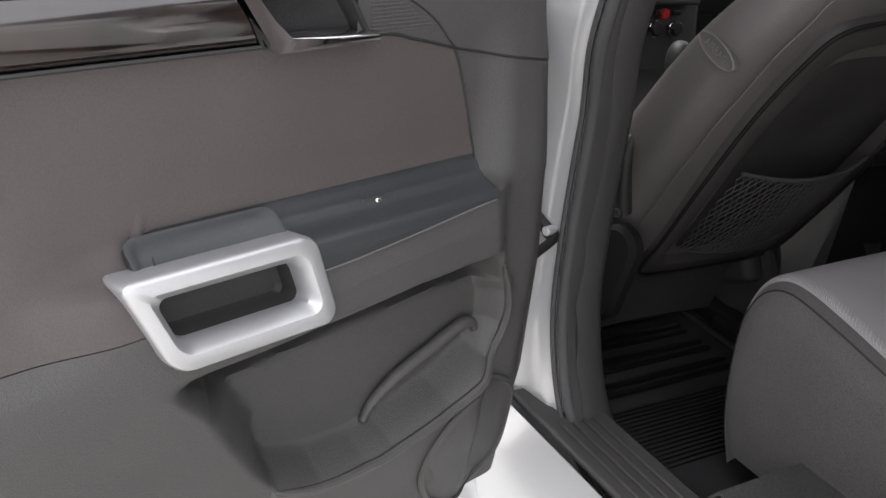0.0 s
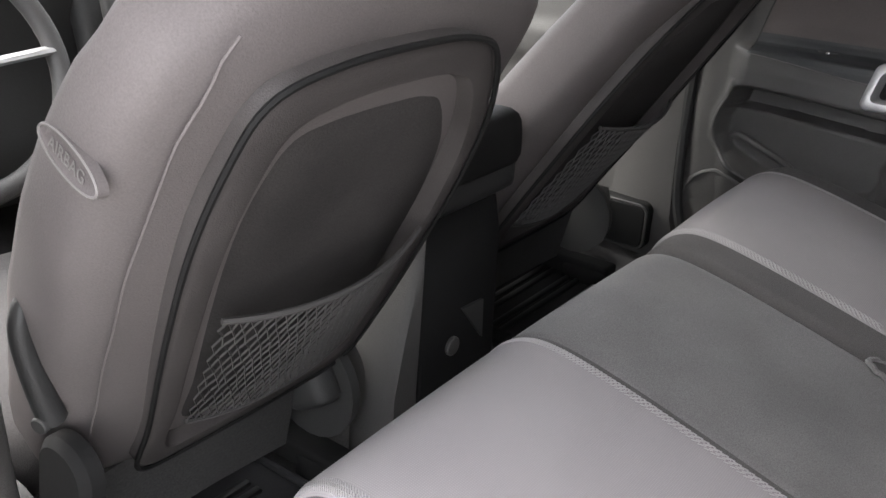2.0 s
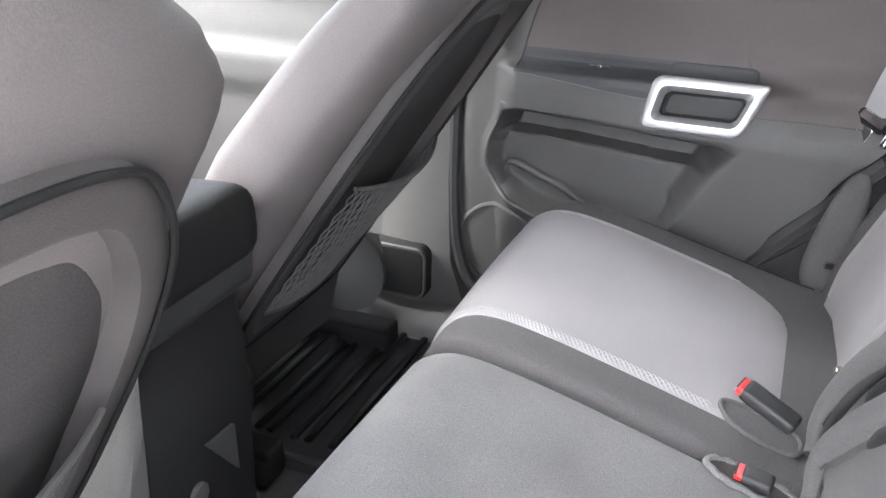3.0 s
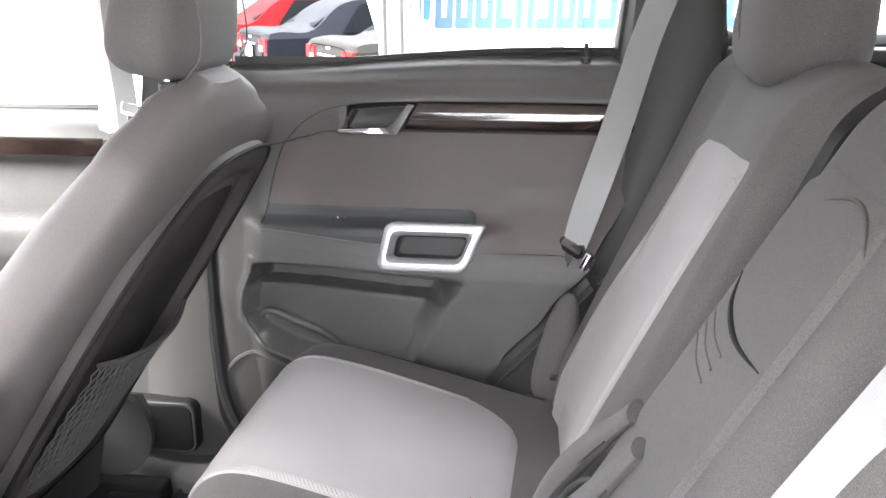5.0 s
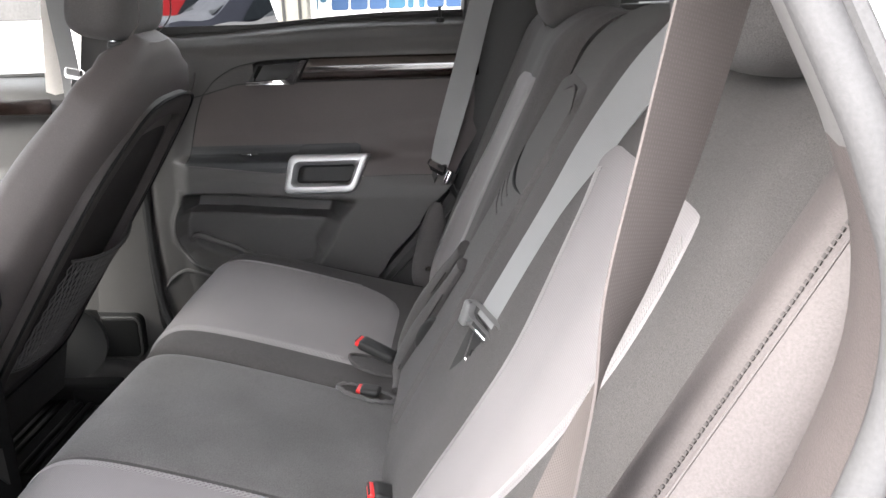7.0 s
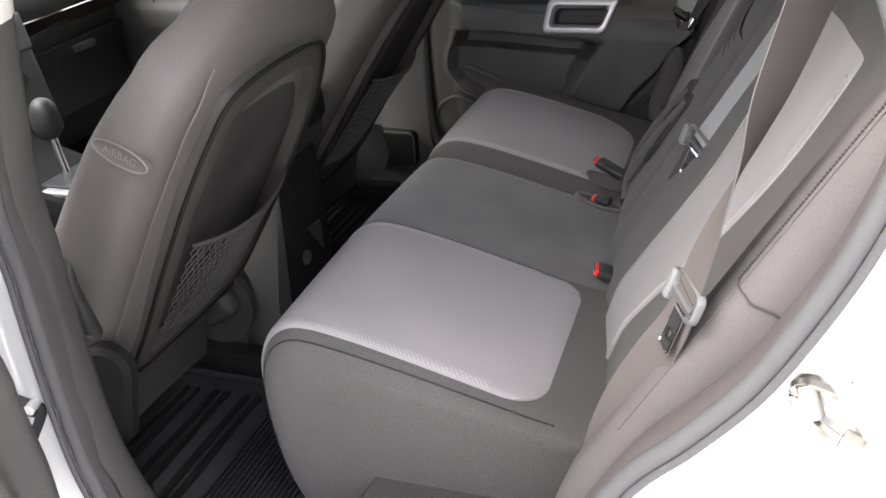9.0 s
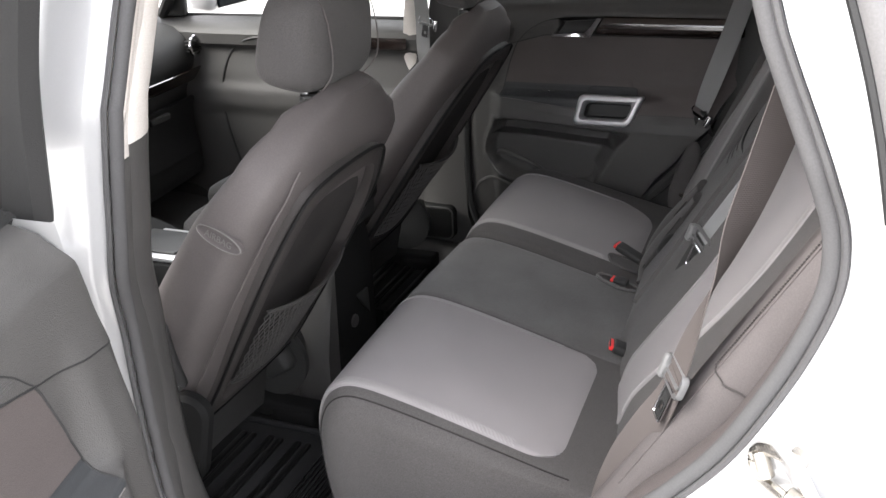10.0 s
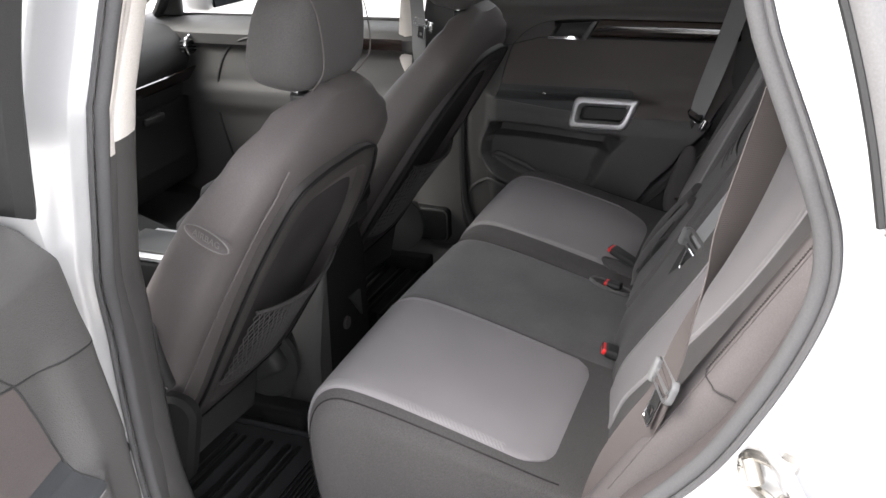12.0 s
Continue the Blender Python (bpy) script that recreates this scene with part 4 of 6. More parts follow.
        for k in range(3):
            net.faces.new((loops[0][k], loops[0][(k + 1) % 3], loops[1][(k + 1) % 3], loops[1][k]))

    for j in range(nv):
        for i in range(nu + 1):
            if j % 2:
                for di in (0, 1):
                    if i + di <= nu:
                        cord(knot(i, j), knot(i + di, j + 1), 0.0012)
            else:
                for di in (0, -1):
                    if i + di >= 0:
                        cord(knot(i, j), knot(i + di, j + 1), 0.0012)
    tag = part("pocket_net", net, NET, seat, "grey elastic map net")
    part("net_hem", tube([bag(u, 1.0) + SEAT_UP * 0.002 for u in span(-1, 1, 24)], 0.0032, 6, up=SEAT_BACK), NET, tag)
    part("net_hem", tube([bag(u, 0.0) for u in span(-1, 1, 24)], 0.003, 6, up=SEAT_BACK), NET, tag)

    # piping seams down both rear edges
    for q in (side,):
        line = [Q(q * ((half if q == side else half_in)(v) * 0.90 - 0.006), v, rear(v) - 0.0080) for v in span(0.03, 0.62, 40)]
        part("piping", tube(line, 0.0013, 6, up=SEAT_BACK), VINYL, seat)
    # fabric badge on the outer side
    bc = Vector((cx + side * 0.2325, 0.119 + dy, 1.067))
    run = Vector((side * 0.008, -0.067, -0.024)).normalized()
    face = Vector((side * 0.93, -0.30, -0.05))
    face = (face - run * face.dot(run)).normalized()
    high = face.cross(run) * (-1 if face.cross(run).z < 0 else 1)
    el = [(math.cos(2 * math.pi * k / 32), math.sin(2 * math.pi * k / 32)) for k in range(32)]
    fb = lambda u, v, d: bc + run * u + high * v + face * (d * 0.5 + 0.0045)
    badge = part("airbag_badge", rings([([(c * 0.040, s * 0.0135) for c, s in el], -0.012), ([(c * 0.040, s * 0.0135) for c, s in el], 0.002), ([(c * 0.038, s * 0.0118) for c, s in el], 0.003), ([(c * 0.0365, s * 0.0103) for c, s in el], 0.001)], fb), VINYL, seat, "oval airbag badge")
    rim = [bc + run * c * 0.0385 + high * s * 0.0122 + face * 0.0061 for c, s in el]
    part("badge_rim", tube(rim, 0.0010, 5, closed=True, up=face), THREAD, badge)
    fc = bpy.data.curves.new("airbag_text", "FONT")
    fc.body, fc.size, fc.align_x, fc.align_y, fc.extrude = "AIRBAG", 0.0135, "CENTER", "CENTER", 0.0002
    fc.materials.append(THREAD)
    word = new("airbag_text", fc)
    right = run if side < 0 else -run
    m = Matrix((right, high, right.cross(high))).transposed().to_4x4()
    word.matrix_world = Matrix.Translation(bc + face * 0.0066) @ m
    word.parent = badge

    # headrest with posts and collars
    hc = Vector((cx, 0.070 + dy, 1.308))
    head = part("headrest", blob(hc, (0.230, 0.106, 0.152), 3.4, 36, 22, rot("X", 10), 0.10), CLOTH, seat, "charcoal cloth headrest")
    for q in (-0.055, 0.055):
        part("headrest_seam", tube(curve_points([hc + Vector((q * 1.25, -0.035, -0.073)), hc + Vector((q * 1.35, -0.0580, -0.045)), hc + Vector((q * 1.35, -0.0600, 0.0)), hc + Vector((q * 1.3, -0.048, 0.048)), hc + Vector((q * 1.2, -0.014, 0.072))], 24), 0.0012, 5), VINYL, head)
        part("headrest_post", cyl(hc + Vector((q * 1.18, -0.016, -0.13)), hc + Vector((q * 1.18, -0.006, -0.06)), 0.0062), CHROME, head)
        collar = part("post_collar", cyl(hc + Vector((q * 1.18, -0.016, -0.110)), hc + Vector((q * 1.18, -0.016, -0.076)), 0.0185, 20, 0.0165), DARKPLASTIC, head, "black post collar")
        part("collar_button", rbox((0.012, 0.016, 0.010), hc + Vector((q * 1.18 + 0.016 * (1 if q > 0 else -1), -0.022, -0.081)), 0.003), DARKTRIM, collar)

    # seat cushion, base, side covers, lever
    part("seat_cushion", blob((cx, 0.62 + dy, 0.635), (0.40, 0.50, 0.14), 3.4, 28, 12), CLOTH, seat, "charcoal cloth seat cushion")
    part("rear_flap", thick(sheet(lambda u, v: Vector((cx + u, 0.335 + dy + 0.03 * v + 0.006 * math.cos(u * 12), 0.645 - 0.13 * v)), span(-0.165, 0.165, 16), span(0, 1, 8)), 0.006), CARPETSHADE, seat, "dark carpet flap under the seat back")
    for q in (-1, 1):
        cover = skin([[Vector((cx + q * (0.20 + 0.018 * k), 0.30 + dy + a * 0.9, 0.60 + b)) for a, b in ((p[0] * (1 - 0.12 * k), p[1] * (1 - 0.1 * k)) for p in [(0.09 * math.cos(2 * math.pi * j / 24) + 0.06, 0.082 * math.sin(2 * math.pi * j / 24)) for j in range(24)])] for k in (0, 0.6, 1.0)], closed=True, cap=True)
        part("recliner_cover", cover, DARKTRIM, seat, "dark plastic recliner cover")
        part("seat_rail", rbox((0.045, 0.62, 0.035), (cx + q * 0.19, 0.56 + dy, 0.50), 0.008), BLACKVINYL, seat, "black seat rail")
        part("rail_foot", rbox((0.055, 0.10, 0.05), (cx + q * 0.19, 0.300 + dy, 0.485), 0.015), BLACKVINYL, seat)
        part("side_valance", skin([[Vector((cx + q * (0.235 + 0.02 * math.sin(math.pi * v)), 0.30 + dy + 0.56 * u, 0.54 + 0.12 * v)) for v in span(0, 1, 6)] for u in span(0, 1, 8)]), PLASTIC, seat)
    if side < 0:
        shell = loop2d(0.075, 0.165, 0.034)
        part("recliner_shell", rings([(shell, 0.0), (shell, 0.014), (loop2d(0.060, 0.150, 0.028), 0.022)], lambda u, v, d: Vector((cx + side * (0.186 + d), 0.262 + dy + u - v * 0.22, 0.690 + v + u * 0.15))), BLACKVINYL, seat, "black plastic recliner shell")
    arm = part("fold_lever", tube(curve_points([(cx + side * 0.208, 0.256 + dy, 0.918), (cx + side * 0.220, 0.254 + dy, 0.89), (cx + side * 0.214, 0.254 + dy, 0.84), (cx + side * 0.203, 0.256 + dy, 0.795)], 20), lambda k: 0.0075 + 0.006 * k, 10, up=(0, 1, 0)), DARKPLASTIC, seat, "black seat back release lever")
    part("lever_screw", cyl((cx + side * 0.205, 0.256 + dy, 0.797), (cx + side * 0.219, 0.252 + dy, 0.795), 0.008), DARKTRIM, arm)
    part("hinge_cover", rbox((0.045, 0.08, 0.06), (cx - side * 0.185, 0.335 + dy, 0.61), 0.02, turn=rot("X", -30)), DARKTRIM, seat)


front_left = thing("front_seat", "charcoal vinyl driver seat with net map pocket", "car seat", "front seats", at=(-0.425, 0.5, 0.47))
build_front_seat(front_left, -0.395, 0.0, -1)
front_right = thing("front_seat", "charcoal vinyl passenger seat with net map pocket", "car seat", "front seats", at=(0.405, 0.55, 0.47))
build_front_seat(front_right, 0.400, 0.045, 1)


# ---- rear bench ----
CUSHION = [(-0.46, 0.50), (-0.47, 0.60), (-0.46, 0.685), (-0.40, 0.702), (-0.33, 0.716), (-0.25, 0.739), (-0.16, 0.765), (-0.08, 0.786), (-0.02, 0.797), (0.015, 0.793), (0.042, 0.772), (0.058, 0.735), (0.062, 0.69), (0.056, 0.62), (0.040, 0.55), (0.015, 0.49)]
CUSHION_LINE = curve_points([(0, y, z) for y, z in CUSHION], 90)


def cushion_point(x, k, x0, x1, r0, r1, out=0.0):
    """k: 0..1 along the line from the back, over the top, to the front; ends are rounded with radii r0, r1."""
    i = k * 89
    a = min(int(i), 88)
    p = CUSHION_LINE[a].lerp(CUSHION_LINE[a + 1], i - a)
    t = (CUSHION_LINE[min(a + 2, 89)] - CUSHION_LINE[max(a - 1, 0)]).normalized()
    n = Vector((0, -t.z, t.y))
    sink = 0.0
    for d, r in ((x - x0, r0), (x1 - x, r1)):
        if d < r:
            sink += 1 - math.sqrt(max(0, 1 - (1 - d / r) ** 2))
    core = Vector((0, max(-0.38, min(-0.05, p.y)), max(0.585, min(0.685, p.z))))
    away = p - core
    q = p + n * out - away * min(0.95, sink * max(r0, r1) * (0.9 if sink else 0) / 0.11)
    return Vector((x, q.y, q.z))


def crown(x, x0, x1):
    return 0.006 * math.sin(math.pi * (x - x0) / (x1 - x0))


def ease_span(a, b, r0, r1, n):
    """Stations that gather at the rounded ends."""
    out = [a + r0 * (1 - math.cos(math.pi / 2 * k / 7)) for k in range(8)] if r0 else [a]
    out += span(a + r0, b - r1, n)[1 if r0 else 1:]
    out += [b - r1 * (1 - math.sin(math.pi / 2 * k / 7)) for k in range(1, 8)] if r1 else []
    return out


def edge_weave(parent, f, v0, v1, n):
    """A band of short bright threads along an insert's edge; f(distance from the edge, along)."""
    bm = bmesh.new()
    for k in range(n):
        v = lerp(v0, v1, k / n)
        dv = (v1 - v0) / n
        for j in range(3):
            d = 0.0035 + 0.0042 * j
            tube([f(d, v + dv * 0.5 * (j % 2)), f(d + 0.0040, v + dv * (1.1 + 0.5 * (j % 2)))], 0.0007 - 0.00008 * j, 4, bm=bm)
    part("edge_threads", bm, EDGEWEAVE, parent, "light woven edge band")


def build_cushion(parent, x0, x1, r0, r1, inserts, mats):
    us = ease_span(x0, x1, r0, r1, 40)
    bm = sheet(lambda u, v: cushion_point(u, v, x0, x1, r0, r1, crown(u, x0, x1)), us, span(0, 1, 80))
    bm.verts.ensure_lookup_table()
    for rim in [[bm.verts[first + k] for k in range(80)] for first in (0, (len(us) - 1) * 80)]:
        mid = sum((v.co for v in rim), Vector()) / 80
        for scale in (0.7, 0.35):
            nxt = [bm.verts.new(mid + (v.co - mid) * 0.55) for v in rim]
            for k in range(80):
                bm.faces.new((rim[k - 1], rim[k], nxt[k], nxt[k - 1]))
            rim = nxt
        bm.faces.new(rim)
    part("cushion", bm, mats[0], parent, "charcoal cloth seat cushion")
    for a, b, name, mat, k0, k1, label, rc, out in inserts:
        def f(u, v, a=a, b=b, k0=k0, k1=k1, rc=rc, out=out):
            k = lerp(k0, k1, v)
            x = u
            mid, hw = (a + b) / 2, (b - a) / 2
            # rounded rear corners and bowed rear edge
            rr = rc if isinstance(rc, float) else rc[u > mid]
            d = (abs(u - mid) - (hw - rr)) / rr
            if d > 0:
                k = max(k, k0 + (k1 - k0) * 1.8 * rr * (1 - math.sqrt(max(0, 1 - min(1, d) ** 2))))
            edge = min(1, min(u - a, b - u) / 0.006, v / 0.02)
            return cushion_point(x, k, x0, x1, r0, r1, crown(u, x0, x1) + out * max(0, min(1, edge)) - 0.001)
        piece = part(name, sheet(f, [a, a + 0.003, a + 0.006] + span(a + 0.012, b - 0.012, 36) + [b - 0.006, b - 0.003, b], span(0, 1, 60)), mat, parent, label)
        if mat is INSERT:
            for e, w in ((a, 1), (b, -1)):
                edge_weave(piece, lambda d, v: f(e + w * d, v) + Vector((0, 0, 0.0006)), 0.10, 0.93, 105)
    for e, w in ((x0 + 0.018, 1),) if r0 > 0.05 else ((x1 - 0.030, -1),):
        part("cushion_seam", tube([cushion_point(e, k, x0, x1, r0, r1, crown(e, x0, x1) + 0.0003) for k in span(0.25, 0.95, 60)], 0.0013, 5), POCKET, parent)


rear_seat_wide = thing("rear_seat", "charcoal cloth wide rear seat section with grey woven insert", "car seat", "rear seats", at=(-0.27, -0.2, 0.46))
build_cushion(rear_seat_wide, -0.554, 0.108, 0.055, 0.02,
              [(-0.522, -0.212, "insert", INSERT, 0.265, 0.86, "light grey woven seat insert", 0.05, 0.004),
               (-0.208, 0.10, "middle_panel", MIDCLOTH, 0.20, 0.90, "worn grey cloth middle seat panel", 0.02, 0.003)], (CLOTH,))
rear_seat_narrow = thing("rear_seat", "charcoal cloth narrow rear seat section with grey woven insert", "car seat", "rear seats", at=(0.37, -0.2, 0.46))
build_cushion(rear_seat_narrow, 0.114, 0.635, 0.02, 0.075,
              [(0.178, 0.520, "insert", INSERT, 0.275, 0.86, "light grey woven seat insert", (0.03, 0.105), 0.004)], (CLOTH,))


def back_point(x, z, top, line, wide, out=0.0):
    """The rear seat back's front face. line: (y at z 0.93, lean); wide: rows of x with their set-back."""
    swell = line[2] if len(line) > 2 else 0.0
    y = line[0] - (z - 0.93) * line[1] + swell * math.exp(-((z - 0.80) / 0.075) ** 2)
    y -= table(wide, x)
    e = top - z
    r = 0.06
    if e < r:
        y -= r - math.sqrt(max(0, r * r - (r - e) ** 2))
    y -= (0.02 + swell) * step(0.79, 0.68, z)
    return Vector((x, y + out, z))


def build_back(parent, x0, x1, top, line, wide, inserts, label):
    def shell(u, v):
        if v <= 1:
            zz = lerp(0.66, top, v)
            return back_point(u, zz, top, line, wide)
        p = back_point(u, top, top, line, wide)
        return p + Vector((0, -0.06 * (v - 1), -0.02 * (v - 1) ** 2))
    part("backrest", thick(sheet(shell, ease_span(x0, x1, 0.03, 0.03, 50), [1 - (1 - k) ** 1.6 for k in span(0, 1, 46)] + span(1.1, 2.0, 6)), 0.04), CLOTH, parent, label)
    for ea, eb, z0, za, zb, name, mat, lab, rc, out in inserts:
        def f(u, v):
            """u, v: 0..1 across and up; the edges are functions of the height, the top may slant."""
            w = eb(za) - ea(za)
            dip = 0.0
            for r, d in ((rc[0], u * w), (rc[1], (1 - u) * w)):
                if d < r:
                    dip = r - math.sqrt(max(0, r * r - (r - d) ** 2))
            z = lerp(z0, lerp(za, zb, u) - dip, v)
            edge = min(1, min(u, 1 - u) * w / 0.006, (1 - v) / 0.012)
            return back_point(lerp(ea(z), eb(z), u), z, top, line, wide, out * max(0, edge) - 0.0005)
        piece = part(name, sheet(f, [0, 0.01, 0.02] + span(0.035, 0.965, 34) + [0.98, 0.99, 1], span(0, 1, 60)), mat, parent, lab)
        if mat is INSERT:
            for e, w in ((0, 1), (1, -1)):
                edge_weave(piece, lambda d, v: f(e + w * d * 4, v) + Vector((0, 0.0006, 0)), 0.10, 0.96, 150)


LEFT_LINE, RIGHT_LINE = (-0.510, 0.57), (-0.452, 0.43)
WIDE_L = [(-0.775, 0.05), (-0.755, 0.012), (-0.735, 0.016), (-0.728, -0.008), (-0.716, -0.022), (-0.70, -0.028), (-0.665, -0.024), (-0.63, -0.004), (-0.605, 0.014), (-0.575, 0.010), (-0.52, 0.001), (-0.47, 0.0), (-0.37, -0.012), (-0.264, -0.030), (-0.21, -0.042), (-0.17, -0.046), (-0.11, -0.060), (0.09, -0.062), (0.125, -0.052), (0.15, -0.02)]
WIDE_R = [(0.15, 0.05), (0.17, 0.02), (0.20, 0.003), (0.25, 0.0), (0.40, 0.008), (0.51, 0.002), (0.56, -0.010), (0.61, -0.013), (0.65, -0.006), (0.682, 0.022), (0.705, 0.08)]
build_back(rear_seat_wide, -0.605, 0.152, 1.275, LEFT_LINE, WIDE_L,
           [(smooth_rows([(0.70, -0.375), (0.78, -0.395), (0.85, -0.422), (0.93, -0.462), (1.03, -0.498), (1.10, -0.498), (1.16, -0.480)]), smooth_rows([(0.70, -0.262), (0.82, -0.276), (0.90, -0.290), (0.98, -0.294), (1.07, -0.266), (1.16, -0.228)]), 0.690, 1.156, 1.166, "back_insert", INSERT, "light grey woven back insert", (0.008, 0.03), 0.004),
            (lambda z: -0.090, lambda z: 0.10, 0.78, 1.195, 1.195, "centre_armrest", CLOTH, "worn cloth fold-down armrest", (0.03, 0.03), 0.008)], "charcoal cloth seat back")
build_back(rear_seat_narrow, 0.157, 0.70, 1.265, RIGHT_LINE, WIDE_R,
           [(lambda z: lerp(0.214, 0.290, (1.171 - z) / 0.38), lambda z: lerp(0.498, 0.562, step(1.15, 0.84, z)), 0.68, 1.172, 1.150, "back_insert", INSERT, "light grey woven back insert", (0.012, 0.028), 0.004)], "charcoal cloth seat back")
# fold-down armrest in the wide back
part("armrest_pull", tube(curve_points([back_point(x, z, 1.275, LEFT_LINE, WIDE_L, 0.008) for x, z in ((0.03, 1.178), (-0.02, 1.190), (-0.06, 1.186), (-0.098, 1.168))], 20), lambda k: 0.0022 * max(0.2, math.sin(3.1 * k)), 6), FRAMEPLASTIC, rear_seat_wide, "dark armrest pull loop")
part("armrest_slot", tube(curve_points([back_point(x, z, 1.275, LEFT_LINE, WIDE_L, 0.008) for x, z in ((0.090, 1.098), (0.060, 1.076), (0.0, 1.066), (-0.075, 1.072))], 20), lambda k: 0.0030 * max(0.2, math.sin(3.1 * k)), 6), BLACKVINYL, rear_seat_wide, "dark slit under the armrest pull")
for k in range(3):
    part("cloth_crease", tube(curve_points([back_point(x, z - 0.012 * k, 1.275, LEFT_LINE, WIDE_L, 0.0085) for x, z in ((0.088, 1.062), (0.05, 1.052), (0.005, 1.050))], 12), 0.0012, 5), CLOTH, rear_seat_wide)

for seat, cx, cy, cz in ((rear_seat_wide, -0.392, -0.705, 1.336), (rear_seat_narrow, 0.42, -0.636, 1.313)):
    head = part("headrest", blob((cx, cy, cz), (0.265, 0.130, 0.185 if cx > 0 else 0.178), 3.2, 36, 22, rot("X", 4), 0.07), CLOTH, seat, "charcoal cloth headrest")
    k = 1.0 if cx > 0 else 0.84
    part("headrest_seam", tube(curve_points([(cx, cy + 0.052, cz - 0.084 * k), (cx, cy + 0.0685, cz - 0.03 * k), (cx, cy + 0.064, cz + 0.04 * k), (cx, cy + 0.03, cz + 0.088 * k)], 20), 0.0012, 5), VINYL, head)
    for q in (-0.06, 0.06):
        part("headrest_post", cyl((cx + q, cy - 0.03, cz - 0.13), (cx + q, cy - 0.02, cz - 0.05), 0.0055), CHROME, head)

# padded side bolster by the open door, with a stitched seam
def bolster(u, v):
    """The padded side: a rounded front face, then back along the door opening."""
    z = lerp(0.72, 1.30, u)
    k = min(1.0, v / 0.8)
    p = back_point(lerp(-0.600, -0.735, k), z, 1.40, LEFT_LINE, WIDE_L, 0.0012)
    if v > 0.8:
        p += Vector((-0.004, -0.11, 0)) * ((v - 0.8) / 0.2)
    return p


part("side_bolster", thick(sheet(bolster, span(0, 1, 50), span(0, 1, 34)), 0.01), VINYL, rear_seat_wide, "padded vinyl side bolster with stitching")
ser = bmesh.new()
for k in range(60):
    z = 0.95 + 0.30 * k / 60
    tube([back_point(-0.607, z, 1.40, LEFT_LINE, WIDE_L, 0.002), back_point(-0.600, z + 0.0025, 1.40, LEFT_LINE, WIDE_L, 0.003)], 0.0011, 4, bm=ser)
part("seam_stitches", ser, VINYL, rear_seat_wide)
st = bmesh.new()
for k in range(60):
    z = 1.03 + 0.19 * k / 60
    tube([back_point(-0.712, z, 1.40, LEFT_LINE, WIDE_L, 0.0025), back_point(-0.712, z + 0.0019, 1.40, LEFT_LINE, WIDE_L, 0.0025)], 0.0011, 4, bm=st)
part("seam_stitches", st, FRAMEPLASTIC, rear_seat_wide)
part("bolster_seam", tube([back_point(-0.717, z, 1.40, LEFT_LINE, WIDE_L, 0.0015) for z in span(0.86, 1.24, 40)], 0.0009, 5), VINYL, rear_seat_wide)
part("cross_seam", tube([back_point(lerp(-0.712, -0.735, min(1, k * 1.6)), 1.030 - 0.026 * k, 1.40, LEFT_LINE, WIDE_L, 0.0018) + Vector((-0.002, -0.045 * max(0, k - 0.62), 0)) for k in span(0, 1, 24)], 0.0010, 6), FRAMEPLASTIC, rear_seat_wide)


part("side_wing", blob((0.640, -0.364, 0.785), (0.034, 0.056, 0.185), 2.6, 20, 16, rot("X", 12) @ rot("Y", 6), 0.2), CLOTH, rear_seat_narrow, "cloth wing beside the narrow seat back")
for x, y, z in ((0.615, -0.362, 0.745), (0.268, -0.372, 0.771)):
    part("hinge_bolt", cyl((x, y - 0.006, z), (x - 0.003, y + 0.007, z + 0.002), 0.0048, 12), STEEL, rear_seat_narrow, "small bright hinge bolt")
for parent, x, bend in ((rear_seat_narrow, 0.150, 0.014), (rear_seat_wide, 0.078, -0.012)):
    roll = curve_points([(x - 0.060, -0.450, 0.955), (x - 0.022 + bend, -0.410, 0.885), (x + 0.004 + bend, -0.380, 0.830), (x + 0.006, -0.356, 0.782), (x - 0.02, -0.350, 0.752)], 40)
    loop = part("belt_loop", tube(roll, lambda k: 0.027 * max(0.3, math.sin(math.pi * min(0.95, max(0.05, k)))) ** 0.5, 16, flat=0.55, up=(0.2, 0.9, 0.4)), CLOTH, parent, "rolled cloth edge at the foot of the seat back")
    part("loop_seam", tube([p + Vector((-0.024, 0.004, 0.002)) for p in roll[6:30]], 0.0012, 5), POCKET, loop)
    part("hinge_cover", blob((x - 0.046, -0.400, 0.850), (0.012, 0.030, 0.070), 2.3, 16, 12, rot("X", 28) @ rot("Y", -24)), DARKPLASTIC, loop, "black plastic hinge cover")


# ---- buckles, belts ----
def buckle(at, toward, size, label):
    """A stalk with a red button at its top end."""
    ob = thing("belt_buckle", label, "seat belt buckle", "rear belt buckles", at=at)
    d = Vector(toward).normalized()
    q = d.to_track_quat("Z", "Y").to_matrix()
    part("buckle_body", rbox(size, Vector(at) - d * size[2] / 2, 0.006, turn=q), DARKPLASTIC, ob)
    part("red_button", rbox((size[0] * 0.86, size[1] * 0.62, 0.009), Vector(at) + d * 0.001, 0.003, turn=q), RED, ob, "red release button")
    part("button_slot", rbox((size[0] * 0.8, 0.003, 0.003), Vector(at) + d * 0.005 + q @ Vector((0, size[1] * 0.2, 0)), 0.001, 1, turn=q), DARKPLASTIC, ob)
    return ob


buckle((0.195, -0.280, 0.770), (0.25, 0.85, 0.35), (0.028, 0.015, 0.062), "black belt buckle with red button between the cushions")
buckle((0.096, -0.291, 0.737), (0.1, 0.9, 0.12), (0.024, 0.012, 0.03), "sunken black belt buckle with red button")
